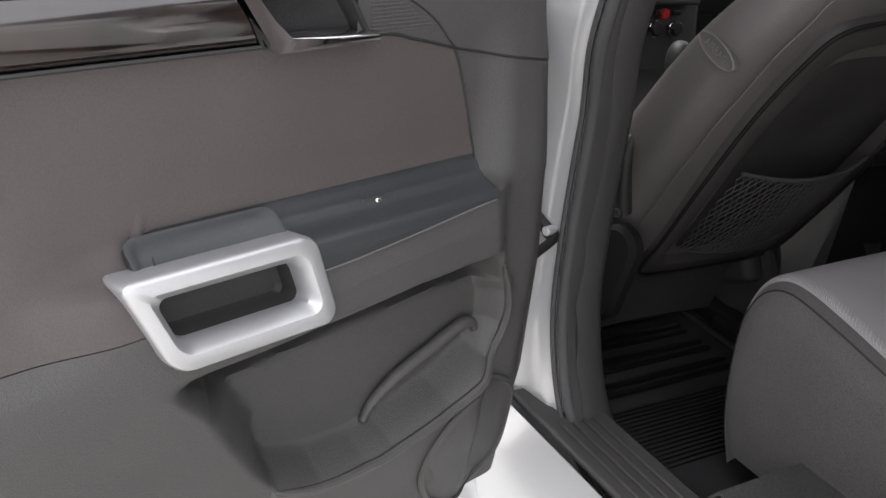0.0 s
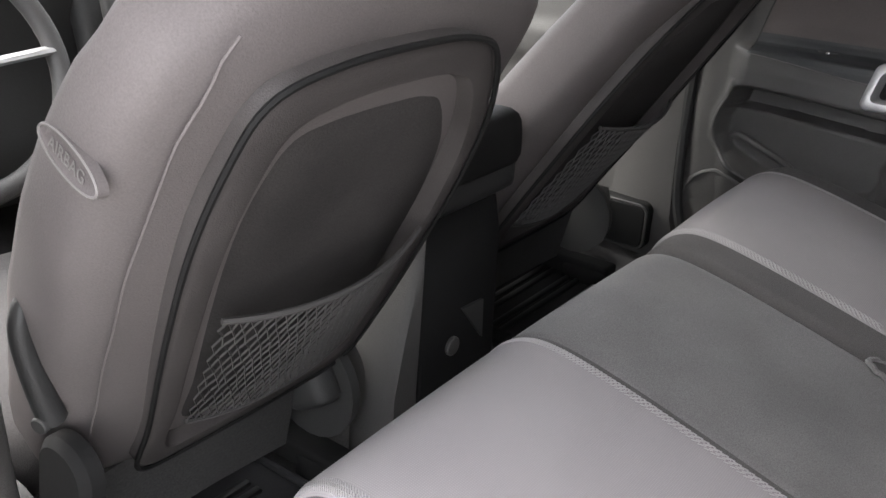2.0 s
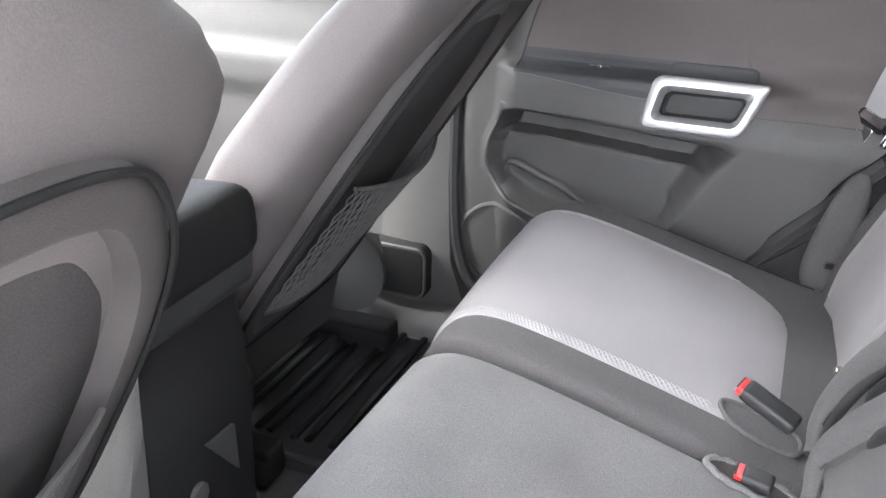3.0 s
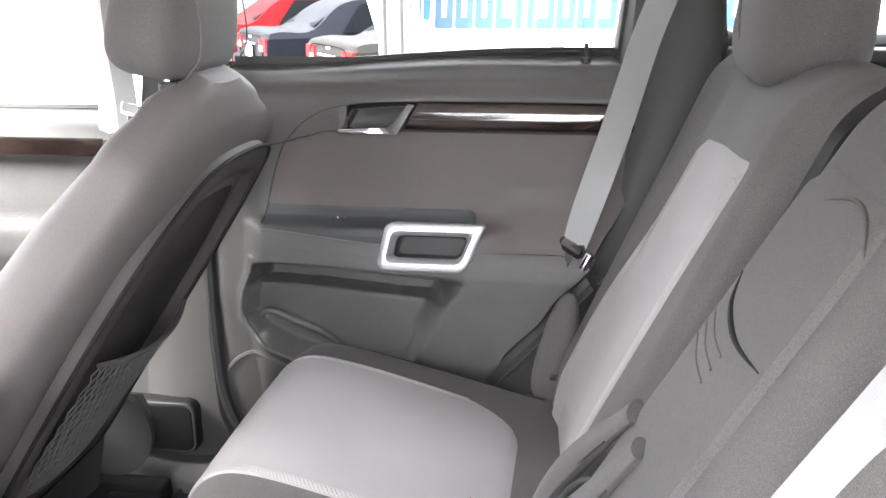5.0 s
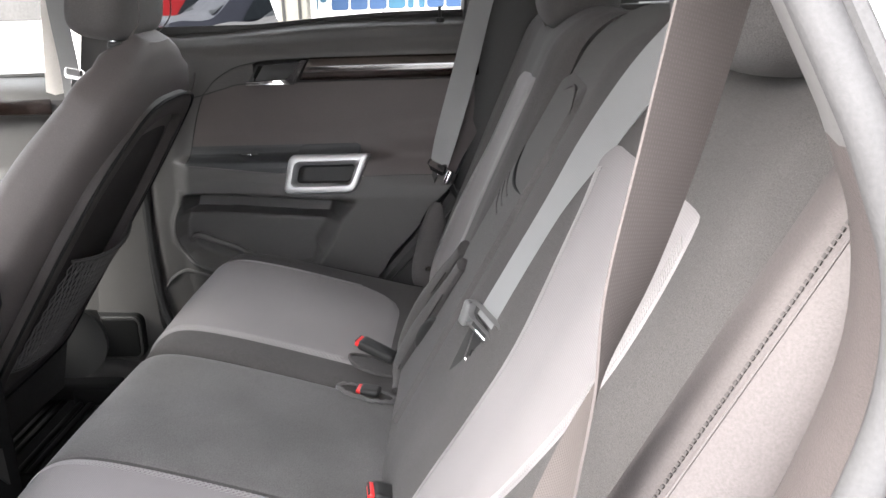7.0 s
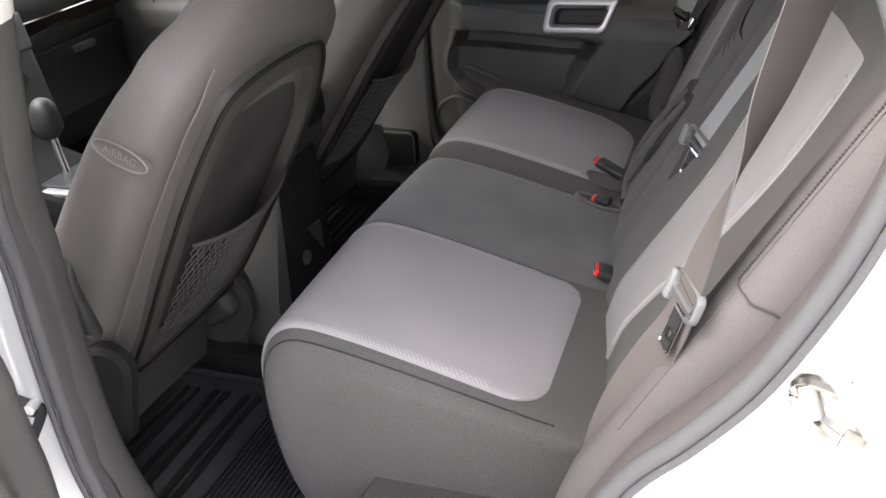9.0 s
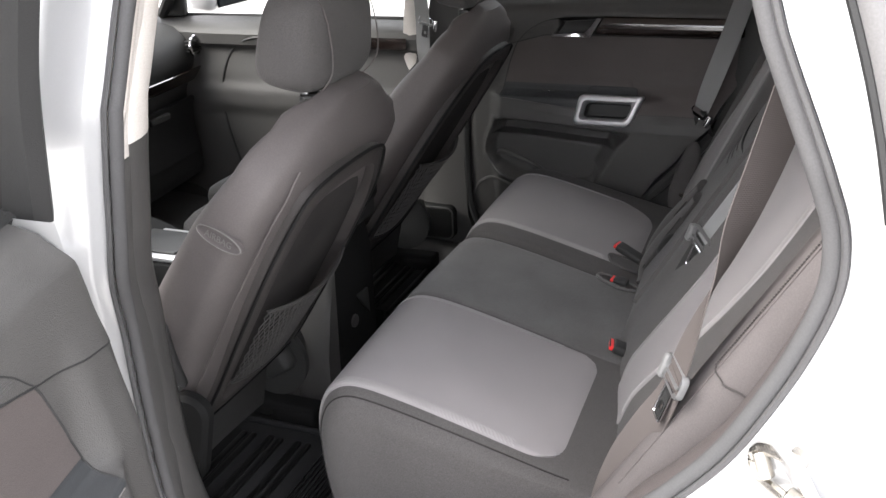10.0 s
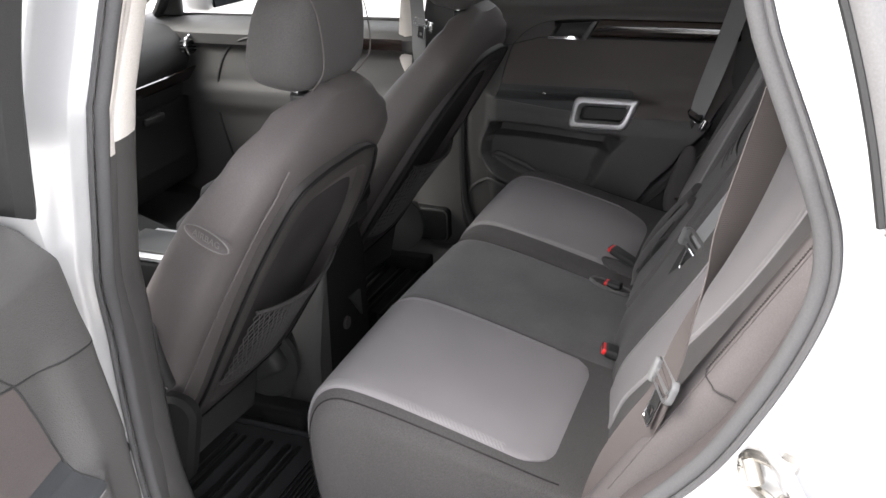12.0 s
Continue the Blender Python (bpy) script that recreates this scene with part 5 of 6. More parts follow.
buckle((-0.185, -0.342, 0.742), (-0.15, 0.85, 0.35), (0.034, 0.016, 0.055), "black belt buckle with red button in the wide cushion")


def cushion_height(y):
    return min(((abs(p.y - y), p.z) for p in CUSHION_LINE if p.z > 0.69))[1]


for seat, x, y, a, b in ((rear_seat_wide, 0.092, -0.300, 0.017, 0.042),):
    lip = [Vector((x + a * math.cos(k), y + b * math.sin(k), cushion_height(y + b * math.sin(k)) + 0.007)) for k in [2 * math.pi * j / 32 for j in range(32)]]
    rim = part("buckle_slot_rim", tube(lip, 0.0035, 6, closed=True), MIDCLOTH, seat, "cloth lip of a buckle slot")
    part("buckle_slot", skin([lip, [p.lerp(Vector((x, y, cushion_height(y) + 0.004)), 0.5) for p in lip], [p.lerp(Vector((x, y, cushion_height(y) + 0.004)), 0.95) for p in lip]], closed=True, cap=True), FRAMEPLASTIC, rim)


# trough round the buckle of the narrow cushion
trough = curve_points([(x, y, cushion_height(y) + 0.0065) for x, y in ((0.206, -0.262), (0.180, -0.270), (0.166, -0.300), (0.170, -0.338), (0.200, -0.340), (0.216, -0.300))], 40, closed=True)
lip = part("trough_lip", tube(trough, 0.0034, 8, closed=True), CLOTH, rear_seat_narrow, "cloth lip of a buckle trough")
middle = sum(trough, Vector()) / len(trough) - Vector((0, 0, 0.0005))
part("trough_floor", skin([trough, [p.lerp(middle, 0.5) for p in trough], [p.lerp(middle, 0.95) for p in trough]], closed=True, cap=True), CLOTH, lip)


def tongue(ob, c, along, across, mat=TONGUE, k=1.0):
    """Belt tongue: a slotted grip and a steel blade."""
    al, ac = Vector(along).normalized(), Vector(across)
    ac = (ac - al * ac.dot(al)).normalized()
    n = al.cross(ac)
    q = Matrix((ac, al, n)).transposed()
    g = part("tongue_grip", rings([(loop2d(0.066, 0.028, 0.008), -0.004), (loop2d(0.068, 0.030, 0.009), 0.0), (loop2d(0.066, 0.028, 0.008), 0.004), (loop2d(0.056, 0.018, 0.005, dy=0.0045), 0.004), (loop2d(0.055, 0.017, 0.005, dy=0.0045), 0.0), (loop2d(0.056, 0.018, 0.005, dy=0.0045), -0.004)], lambda u, v, d: Vector(c) + q @ (Vector((u, v, d)) * k), cap=False), mat, ob, "grey plastic belt tongue")
    part("tongue_lug", rbox((0.012, 0.030, 0.012), Vector(c) + q @ Vector((-0.034, -0.006, 0)), 0.004, turn=q), mat, g)
    part("steel_blade", rings([(loop2d(0.026, 0.040, 0.005, dy=-0.034), -0.001), (loop2d(0.026, 0.040, 0.005, dy=-0.034), 0.001), (loop2d(0.012, 0.010, 0.002, dy=-0.040), 0.001), (loop2d(0.012, 0.010, 0.002, dy=-0.040), -0.001)], lambda u, v, d: Vector(c) + q @ (Vector((u, v, d)) * k), cap=False), DARKPLASTIC, g, "dark latch blade with bright edge")
    part("blade_edge", tube([Vector(c) + q @ (Vector((u, v, 0)) * k) for u, v in loop2d(0.027, 0.041, 0.005, dy=-0.034)], 0.0012, 5, closed=True, up=n), CHROME, g)


left_belt = thing("seat_belt", "taupe seat belt hanging beside the open door", "seat belt", "rear seat belts", at=(-0.66, -0.43, 0.70))
SHOULDER = [(-0.676, -0.635, 1.50), (-0.690, -0.607, 1.40), (-0.697, -0.588, 1.32), (-0.704, -0.570, 1.25), (-0.708, -0.553, 1.19), (-0.707, -0.541, 1.14), (-0.706, -0.525, 1.09), (-0.703, -0.511, 1.04), (-0.701, -0.502, 1.005)]
part("webbing", ribbon(SHOULDER, [(-0.5, 0.86, 0.1), (-0.55, 0.83, 0.1), (-0.60, 0.80, 0.1), (-0.68, 0.72, 0.12), (-0.80, 0.58, 0.15), (-0.95, 0.22, 0.2), (-0.95, -0.12, 0.18), (-0.9, -0.36, 0.2), (-0.88, -0.42, 0.25)], 0.048), BELT, left_belt)
part("lap_webbing", ribbon([(-0.701, -0.502, 1.003), (-0.700, -0.492, 0.97), (-0.692, -0.470, 0.92), (-0.681, -0.446, 0.86), (-0.672, -0.427, 0.79), (-0.666, -0.415, 0.70)], [(-0.88, -0.42, 0.25), (-0.82, -0.52, 0.2), (-0.68, -0.70, 0.1), (-0.55, -0.82, 0.05), (-0.5, -0.85, 0.0), (-0.5, -0.85, 0.0)], 0.048), BELT, left_belt)
part("lap_webbing", ribbon([(-0.690, -0.497, 0.99), (-0.680, -0.474, 0.92), (-0.664, -0.446, 0.86), (-0.652, -0.424, 0.79), (-0.646, -0.41, 0.70)], [(-0.86, -0.45, 0.2), (-0.78, -0.55, 0.15), (-0.72, -0.65, 0.1), (-0.65, -0.7, 0.1), (-0.65, -0.7, 0.1)], 0.030), BELT, left_belt)
tongue(left_belt, (-0.701, -0.500, 1.003), (0.12, -0.30, 0.9), (-0.87, -0.42, 0.28))
part("belt_guide", rbox((0.03, 0.08, 0.10), (-0.679, -0.655, 1.52), 0.012), DARKTRIM, left_belt)
centre_belt = thing("seat_belt", "light grey middle seat belt lying over the wide seat back", "seat belt", "rear seat belts", at=(-0.1, -0.41, 0.75))
FACE = (0.83, 0.56, 0.05)
part("webbing", ribbon([(-0.345, -0.70, 1.292), (-0.325, -0.672, 1.286), (-0.290, -0.655, 1.262), (-0.250, -0.625, 1.215), (-0.225, -0.590, 1.155), (-0.213, -0.556, 1.09), (-0.209, -0.516, 1.02), (-0.209, -0.482, 0.962)],
                       [(0.80, 0.1, 0.5), (0.80, 0.2, 0.5), (0.80, 0.35, 0.40), (0.82, 0.50, 0.2)] + [FACE] * 4, 0.046), GREYBELT, centre_belt)
part("lap_webbing", ribbon([(-0.209, -0.480, 0.958), (-0.200, -0.468, 0.93), (-0.172, -0.445, 0.87), (-0.135, -0.420, 0.80), (-0.098, -0.402, 0.747), (-0.085, -0.395, 0.72)], [FACE] * 6, 0.044), DARKTRIM, centre_belt, "black lap part of the belt")
tongue(centre_belt, (-0.209, -0.479, 0.962), (-0.12, -0.30, 0.93), (-0.80, -0.58, 0.1))
right_belt = thing("seat_belt", "grey seat belt running down the rear post", "seat belt", "rear seat belts", at=(0.66, -0.385, 0.93))
part("webbing", ribbon([(0.683, -0.516, 1.375), (0.680, -0.508, 1.345), (0.678, -0.478, 1.26), (0.680, -0.442, 1.13), (0.685, -0.402, 1.0), (0.688, -0.386, 0.945)], [(-0.35, 0.93, 0.1), (-0.35, 0.93, 0.1), (-0.30, 0.93, 0.15), (-0.1, 0.95, 0.15), (0.3, 0.9, 0.15), (0.6, 0.75, 0.15)], 0.046), MIDBELT, right_belt)
part("lap_webbing", ribbon([(0.688, -0.385, 0.942), (0.694, -0.405, 0.90), (0.700, -0.440, 0.83), (0.704, -0.465, 0.72)], [(0.6, 0.75, 0.1), (0.8, 0.5, 0.1), (0.88, 0.4, 0.1), (0.88, 0.4, 0.1)], 0.044), DARKTRIM, right_belt, "black lap part of the belt")
tongue(right_belt, (0.687, -0.381, 0.938), (0.05, -0.40, 0.85), (0.5, 0.80, 0.1), CHROME, 0.7)


front_belt = thing("seat_belt", "grey passenger seat belt with bright latch on the centre post", "seat belt", "front seat belts", at=(0.685, 0.335, 0.62))
part("webbing", ribbon([(0.655, 0.325, 1.50), (0.676, 0.350, 1.32), (0.682, 0.345, 1.16), (0.690, 0.348, 1.06), (0.725, 0.350, 0.99)], [(0.3, 0.95, 0.1)] * 5, 0.046), MIDBELT, front_belt)
tongue(front_belt, (0.680, 0.333, 1.146), (0.0, -0.15, 1.0), (0.3, 0.95, 0.1), CHROME, 0.75)


# ---- mats, console, small covers ----
MAT_EDGE = [(0.735, -0.02), (0.735, 0.18), (0.735, 0.37), (0.715, 0.398), (0.675, 0.392), (0.640, 0.402), (0.638, 0.435), (0.655, 0.460), (0.62, 0.470), (0.45, 0.470), (0.27, 0.466), (0.245, 0.44), (0.245, 0.20), (0.25, -0.02)]


def build_mat(side, label):
    """A rubber mat with a raised lip, a cut-out for the seat rail and pairs of black ribs."""
    mat_ob = thing("floor_mat", label, "floor mat", "floor mats", at=(side * 0.48, 0.22, 0.47))
    edge = [Vector((side * p.x, p.y, 0.476)) for p in curve_points([(x, y, 0) for x, y in MAT_EDGE], 110, closed=True)]
    mid = Vector((side * 0.46, 0.22, 0.474))
    part("mat_base", skin([[p - Vector((0, 0, 0.02)) for p in edge], edge, [p.lerp(mid, 0.3) for p in edge], [p.lerp(mid, 0.95) for p in edge]], closed=True, cap=True), RUBBER, mat_ob, "dark grey rubber mat")
    part("mat_lip", tube([p + Vector((0, 0, 0.004)) for p in edge], 0.0065, 8, closed=True), RUBBER, mat_ob, "raised rubber lip")
    for k, end in enumerate((0.62, 0.69, 0.705, 0.705)):
        for g in (-1, 1):
            part("mat_rib", rbox((end - 0.285, 0.012, 0.010), (side * (end + 0.285) / 2, 0.428 - k * 0.062 + g * 0.011, 0.477), 0.004, 2), RIBRUBBER, mat_ob, "glossy black raised rib" if k + g == -1 else "")
    for k in range(16):
        part("mat_groove", rbox((0.40, 0.0035, 0.005), (side * 0.49, 0.19 - k * 0.009, 0.4755), 0.001, 1), RIBRUBBER, mat_ob)
    return mat_ob


build_mat(-1, "black ribbed rubber floor mat behind the driver seat")
build_mat(1, "black ribbed rubber floor mat behind the passenger seat")

console = thing("centre_console", "dark plastic centre console with armrest lid", "car console", at=(0.01, 0.6, 0.47))
part("console_body", skin([[Vector((0.012 + sx * w, y, z)) for sx, z in ((-1, 0.47), (-1, h - 0.03), (-0.88, h), (0.88, h), (1, h - 0.03), (1, 0.47))] for y, w, h in ((0.255, 0.088, 0.78), (0.27, 0.096, 0.83), (0.34, 0.10, 0.84), (0.62, 0.10, 0.72), (0.75, 0.11, 0.72), (1.05, 0.13, 0.80))], closed=True, cap=True), BLACKVINYL, console, "black plastic console body")
part("armrest_lid", rbox((0.20, 0.32, 0.085), (0.012, 0.385, 0.892), 0.034, 4, turn=rot("X", -4)), BLACKVINYL, console, "padded vinyl armrest lid")
part("lid_base", rbox((0.182, 0.29, 0.05), (0.012, 0.38, 0.852), 0.015), DARKPLASTIC, console)
part("rear_knob", cyl((-0.008, 0.262, 0.612), (-0.008, 0.2495, 0.612), 0.0145, 24), PLASTIC, console, "round grey plug")
part("console_foot", rbox((0.15, 0.10, 0.13), (0.015, 0.315, 0.55), 0.02), DARKPLASTIC, console)
wedge = [(0.010, 0.665), (0.064, 0.598), (0.061, 0.662)]
part("foot_wedge", rings([(wedge, 0.0), (wedge, 0.006)], lambda u, v, d: Vector((u, 0.256 - d, v))), DARKTRIM, console, "small grey wedge on the console foot")
part("side_cover", skin([[Vector((x, y, z)) for x, y in ((a, 0.33), (a, 0.268), (a + 0.006, 0.256), (b - 0.006, 0.254), (b, 0.262), (b, 0.33))] for z, a, b in ((0.47, -0.140, -0.082), (0.58, -0.138, -0.081), (0.66, -0.118, -0.077), (0.73, -0.098, -0.074), (0.80, -0.080, -0.072))], closed=True, cap=True), PLASTIC, console, "grey plastic cover beside the console foot")
part("gear_surround", rbox((0.16, 0.26, 0.012), (0.012, 0.78, 0.728), 0.004), SATIN, console, "silver gear lever surround")
part("gear_plate", rbox((0.12, 0.21, 0.012), (0.012, 0.78, 0.733), 0.004), DARKPLASTIC, console)
part("gear_knob", blob((0.012, 0.82, 0.86), (0.05, 0.06, 0.09), 2.4, 16, 10), DARKPLASTIC, console)
part("gear_stalk", cyl((0.012, 0.80, 0.73), (0.012, 0.815, 0.83), 0.010), CHROME, console)

cap = thing("belt_retractor_cover", "small black cover at the foot of the centre post", "trim cover", at=(0.68, 0.35, 0.545))
part("cover_shell", rings([([(u, v) for u, v in loop2d(0.150, 0.100, 0.020)], 0.0), (loop2d(0.150, 0.100, 0.020), 0.024), (loop2d(0.134, 0.084, 0.016), 0.032)], lambda u, v, d: Vector((0.70 - d, 0.345 - u, 0.580 + v))), BLACKVINYL, cap)
part("cover_edge", tube([Vector((0.671, 0.345 - u, 0.580 + v)) for u, v in loop2d(0.142, 0.092, 0.018)], 0.003, 6, closed=True, up=(1, 0, 0)), DARKTRIM, cap)


# ---- dashboard and front cabin ----
dash = thing("dashboard", "dark grey dashboard with wood strip and centre stack", "dashboard", at=(0, 1.2, 0.7))
prof = curve_points([(0, y, z) for y, z in ((1.36, 0.62), (1.12, 0.64), (1.08, 0.72), (1.10, 0.86), (1.085, 0.95), (1.06, 1.02), (1.09, 1.085), (1.20, 1.115), (1.45, 1.10))], 50)
part("dash_body", sheet(lambda u, v: Vector((u, prof[v].y + 0.05 * (u / 0.72) ** 2, prof[v].z)), span(-0.73, 0.73, 40), list(range(50))), DARKTRIM, dash, "dark grey dashboard")
part("dash_wood", thick(sheet(lambda u, v: Vector((u, 1.072 + 0.05 * (u / 0.72) ** 2 - 0.006 - 0.03 * v, 0.955 + 0.04 * v)), span(0.24, 0.71, 20), span(0, 1, 5)), 0.004), WOOD, dash, "dark wood strip")
part("glove_box", thick(sheet(lambda u, v: Vector((u, 1.082 + 0.05 * (u / 0.72) ** 2 - 0.012 + 0.012 * math.sin(math.pi * v), 0.74 + 0.17 * v)), span(0.27, 0.68, 16), span(0, 1, 10)), 0.01), DARKPLASTIC, dash, "black glove box lid")
part("glove_latch", rbox((0.09, 0.02, 0.022), (0.48, 1.085, 0.885), 0.006), DARKTRIM, dash)
stack = part("centre_panel", rbox((0.30, 0.05, 0.34), (0.115, 1.055, 0.905), 0.02, turn=rot("X", -12)), DARKTRIM, dash, "dark centre stack")
part("radio_panel", rbox((0.24, 0.02, 0.085), (0.115, 1.026, 0.985), 0.008, turn=rot("X", -12)), PLASTIC, stack)
part("climate_panel", rbox((0.24, 0.02, 0.075), (0.115, 1.042, 0.885), 0.008, turn=rot("X", -12)), PLASTIC, stack)
for k in range(5):
    part("radio_button", rbox((0.026, 0.012, 0.010), (0.030 + 0.030 * k, 1.018, 0.965), 0.003, 2), DARKPLASTIC, stack)
for k in range(6):
    part("switch_button", rbox((0.024, 0.012, 0.011), (0.03 + 0.030 * k, 1.03, 0.922), 0.003, 2), DARKPLASTIC, stack)
part("hazard_button", cyl((0.135, 1.03, 0.921), (0.135, 1.016, 0.922), 0.012, 16), RED, stack, "red hazard button")
for kx in (0.05, 0.115, 0.18):
    dial = part("climate_dial", cyl((kx, 1.04, 0.883), (kx, 1.010, 0.886), 0.020, 20, 0.017), DARKPLASTIC, stack, "black climate dial")
    part("dial_ring", tube([(kx + 0.0195 * math.cos(a), 1.022, 0.884 + 0.0195 * math.sin(a)) for a in [2 * math.pi * k / 24 for k in range(24)]], 0.0025, 6, closed=True, up=(0, 1, 0)), CHROME, dial)
part("volume_dial", cyl((0.115, 1.03, 0.995), (0.115, 1.002, 0.998), 0.020, 20, 0.018), CHROME, stack)
for kx in (0.70,):
    vent = part("air_vent", tube([(kx + 0.028 * math.cos(a), 1.085, 1.055 + 0.028 * math.sin(a)) for a in [2 * math.pi * k / 24 for k in range(24)]], 0.006, 8, closed=True, up=(0, 1, 0)), CHROME, dash, "round chrome-ringed air vent")
    for k in range(4):
        part("vent_slat", rbox((0.048, 0.03, 0.003), (kx, 1.092, 1.040 + 0.010 * k), 0.001, 1), DARKPLASTIC, vent)
wheel = thing("steering_wheel", "dark grey steering wheel with silver spokes", "steering wheel", at=(-0.36, 0.95, 0.9))
ring = [Vector((-0.36 + 0.185 * math.cos(a), 0.90 + 0.185 * math.sin(a) * 0.42, 0.95 + 0.185 * math.sin(a) * 0.907)) for a in [2 * math.pi * k / 48 for k in range(48)]]
part("rim", tube(ring, 0.016, 10, closed=True, up=(0, -0.9, 0.42)), PLASTIC, wheel)
part("hub", blob((-0.36, 0.92, 0.94), (0.17, 0.07, 0.15), 2.8, 20, 10, rot("X", -25)), PLASTIC, wheel)
for q in (-1, 1):
    part("spoke", tube([(-0.36 + q * 0.07, 0.91, 0.945), (-0.36 + q * 0.18, 0.90, 0.955)], 0.014, 8, flat=0.5), SATIN, wheel, "silver spoke")
part("column", cyl((-0.36, 0.94, 0.93), (-0.36, 1.15, 0.85), 0.04), DARKPLASTIC, wheel)

front_door = thing("front_door", "closed passenger front car door with charcoal trim", "car door", at=(0.75, 0.75, 0.55))


def front_face(u, v):
    x = table([(0.55, 0.715), (0.85, 0.70), (0.89, 0.688), (0.925, 0.688), (0.96, 0.70), (1.05, 0.715), (1.062, 0.70), (1.095, 0.70), (1.112, 0.72), (1.124, 0.745), (1.132, 0.78)], v)
    return Vector((x + 0.02 * step(1.05, 1.2, u), u, v))


part("door_panel", thick(sheet(front_face, span(0.345, 1.30, 40), span(0.55, 1.132, 60)), 0.004), PLASTIC, front_door, "dark grey front door panel")
part("wood_trim", sheet(lambda u, v: front_face(u, v) - Vector((0.006, 0, 0)), span(0.40, 0.78, 12), span(1.066, 1.096, 5)), WOOD, front_door, "dark wood trim strip")
part("panel_seam", tube(curve_points([front_face(u, v) for u, v in ((0.80, 1.09), (0.90, 1.08), (0.97, 1.04), (1.0, 0.97), (1.01, 0.85), (0.98, 0.7))], 30), 0.004, 6), DARKPLASTIC, front_door)
part("window_frame", tube(curve_points([(0.80, 0.36, 1.13), (0.765, 0.30, 1.38), (0.71, 0.25, 1.52), (0.70, 0.5, 1.54), (0.715, 0.80, 1.47), (0.75, 1.12, 1.26), (0.78, 1.25, 1.13)], 60), 0.018, 8, up=(1, 0, 0)), DARKPLASTIC, front_door, "black window frame")
part("waist_seal", tube([(0.79, 0.36, 1.134), (0.79, 1.25, 1.13)], 0.007, 6), DARKPLASTIC, front_door)
part("mirror_sail", rbox((0.02, 0.08, 0.06), (0.785, 1.20, 1.155), 0.01), DARKPLASTIC, front_door)
mirror = part("door_mirror", rbox((0.24, 0.13, 0.16), (0.97, 1.17, 1.20), 0.05, 5), PAINT, front_door, "silver door mirror")
part("mirror_glass", rbox((0.20, 0.008, 0.12), (0.97, 1.104, 1.20), 0.003), DARKGLASS, mirror)
part("window_pane", sheet(lambda u, v: Vector((0.80 - 0.1 * v, u, 1.13 + 0.40 * v)), [0.30, 0.7, 1.0], [0, 0.5, 1.0]), CLEARGLASS, front_door)


# ---- left door's hinge gear on the post ----
HINGE = Vector((-0.792, 0.292, 1.036))
part("hinge_leaf", rings([(loop2d(0.062, 0.090, 0.016), 0.0), (loop2d(0.062, 0.090, 0.016), 0.012), (loop2d(0.052, 0.080, 0.014), 0.017)], lambda u, v, d: HINGE + Vector((u * 0.5 - d * 0.8, u * 0.85 - d * 0.5, v))), PAINT, car_body, "silver painted door hinge")
for dz in (-0.024, 0.024):
    part("hinge_arm", rings([(loop2d(0.094, 0.034, 0.016), -0.015), (loop2d(0.096, 0.036, 0.017), -0.010), (loop2d(0.096, 0.036, 0.017), 0.010), (loop2d(0.094, 0.034, 0.016), 0.015), (loop2d(0.080, 0.022, 0.010), 0.018)], lambda u, v, d, z=dz: HINGE + Vector((-0.042 + u, -0.022 + v + u * 0.30, z + d))), PAINT, car_body)
part("hinge_knuckle", cyl(HINGE + Vector((-0.020, -0.030, -0.046)), HINGE + Vector((-0.020, -0.030, 0.050)), 0.015, 20), PAINT, car_body)
part("hinge_pin", cyl(HINGE + Vector((-0.020, -0.030, 0.048)), HINGE + Vector((-0.020, -0.030, 0.066)), 0.008, 12), STEEL, car_body)
# a dark block stands in for the shade between the hinge arms
part("hinge_gap_shade", rbox((0.030, 0.012, 0.034), HINGE + Vector((-0.085, -0.035, 0.0)), 0.004, turn=rot("Z", 17)), FRAMEPLASTIC, car_body, "dark block painted as shade in the hinge gap")
for dz in (-0.03, 0.03):
    part("hinge_bolt", cyl(HINGE + Vector((0.006, -0.004, dz)), HINGE + Vector((-0.012, -0.014, dz)), 0.0085, 6), STEEL, car_body)
part("lower_hinge_arm", rings([(loop2d(0.08, 0.030, 0.014), -0.02), (loop2d(0.08, 0.030, 0.014), 0.02), (loop2d(0.073, 0.024, 0.011), 0.024)], lambda u, v, d: Vector((-0.822 + u, 0.250 + v + u * 0.35, 0.660 + d))), PAINT, car_body)
part("check_strap", tube(curve_points([(-0.742, 0.214, 0.797), (-0.762, 0.204, 0.792), (-0.800, 0.190, 0.782), (-0.845, 0.172, 0.765), (-0.88, 0.155, 0.75)], 16), 0.0080, 8, flat=0.45, up=(0.3, -0.9, 0.2)), DARKPLASTIC, car_body, "black steel door check strap")
part("strap_bracket", rings([(loop2d(0.044, 0.017, 0.006), -0.004), (loop2d(0.044, 0.017, 0.006), 0.012), (loop2d(0.036, 0.011, 0.004), 0.016)], lambda u, v, d: Vector((-0.752 - d * 0.95, 0.228 + u * 0.85 - v * 0.2, 0.804 + u * 0.45 + v * 0.9))), DARKPLASTIC, car_body)
part("bracket_bolt", cyl((-0.752, 0.216, 0.803), (-0.770, 0.212, 0.803), 0.0068, 12), PAINT, car_body)
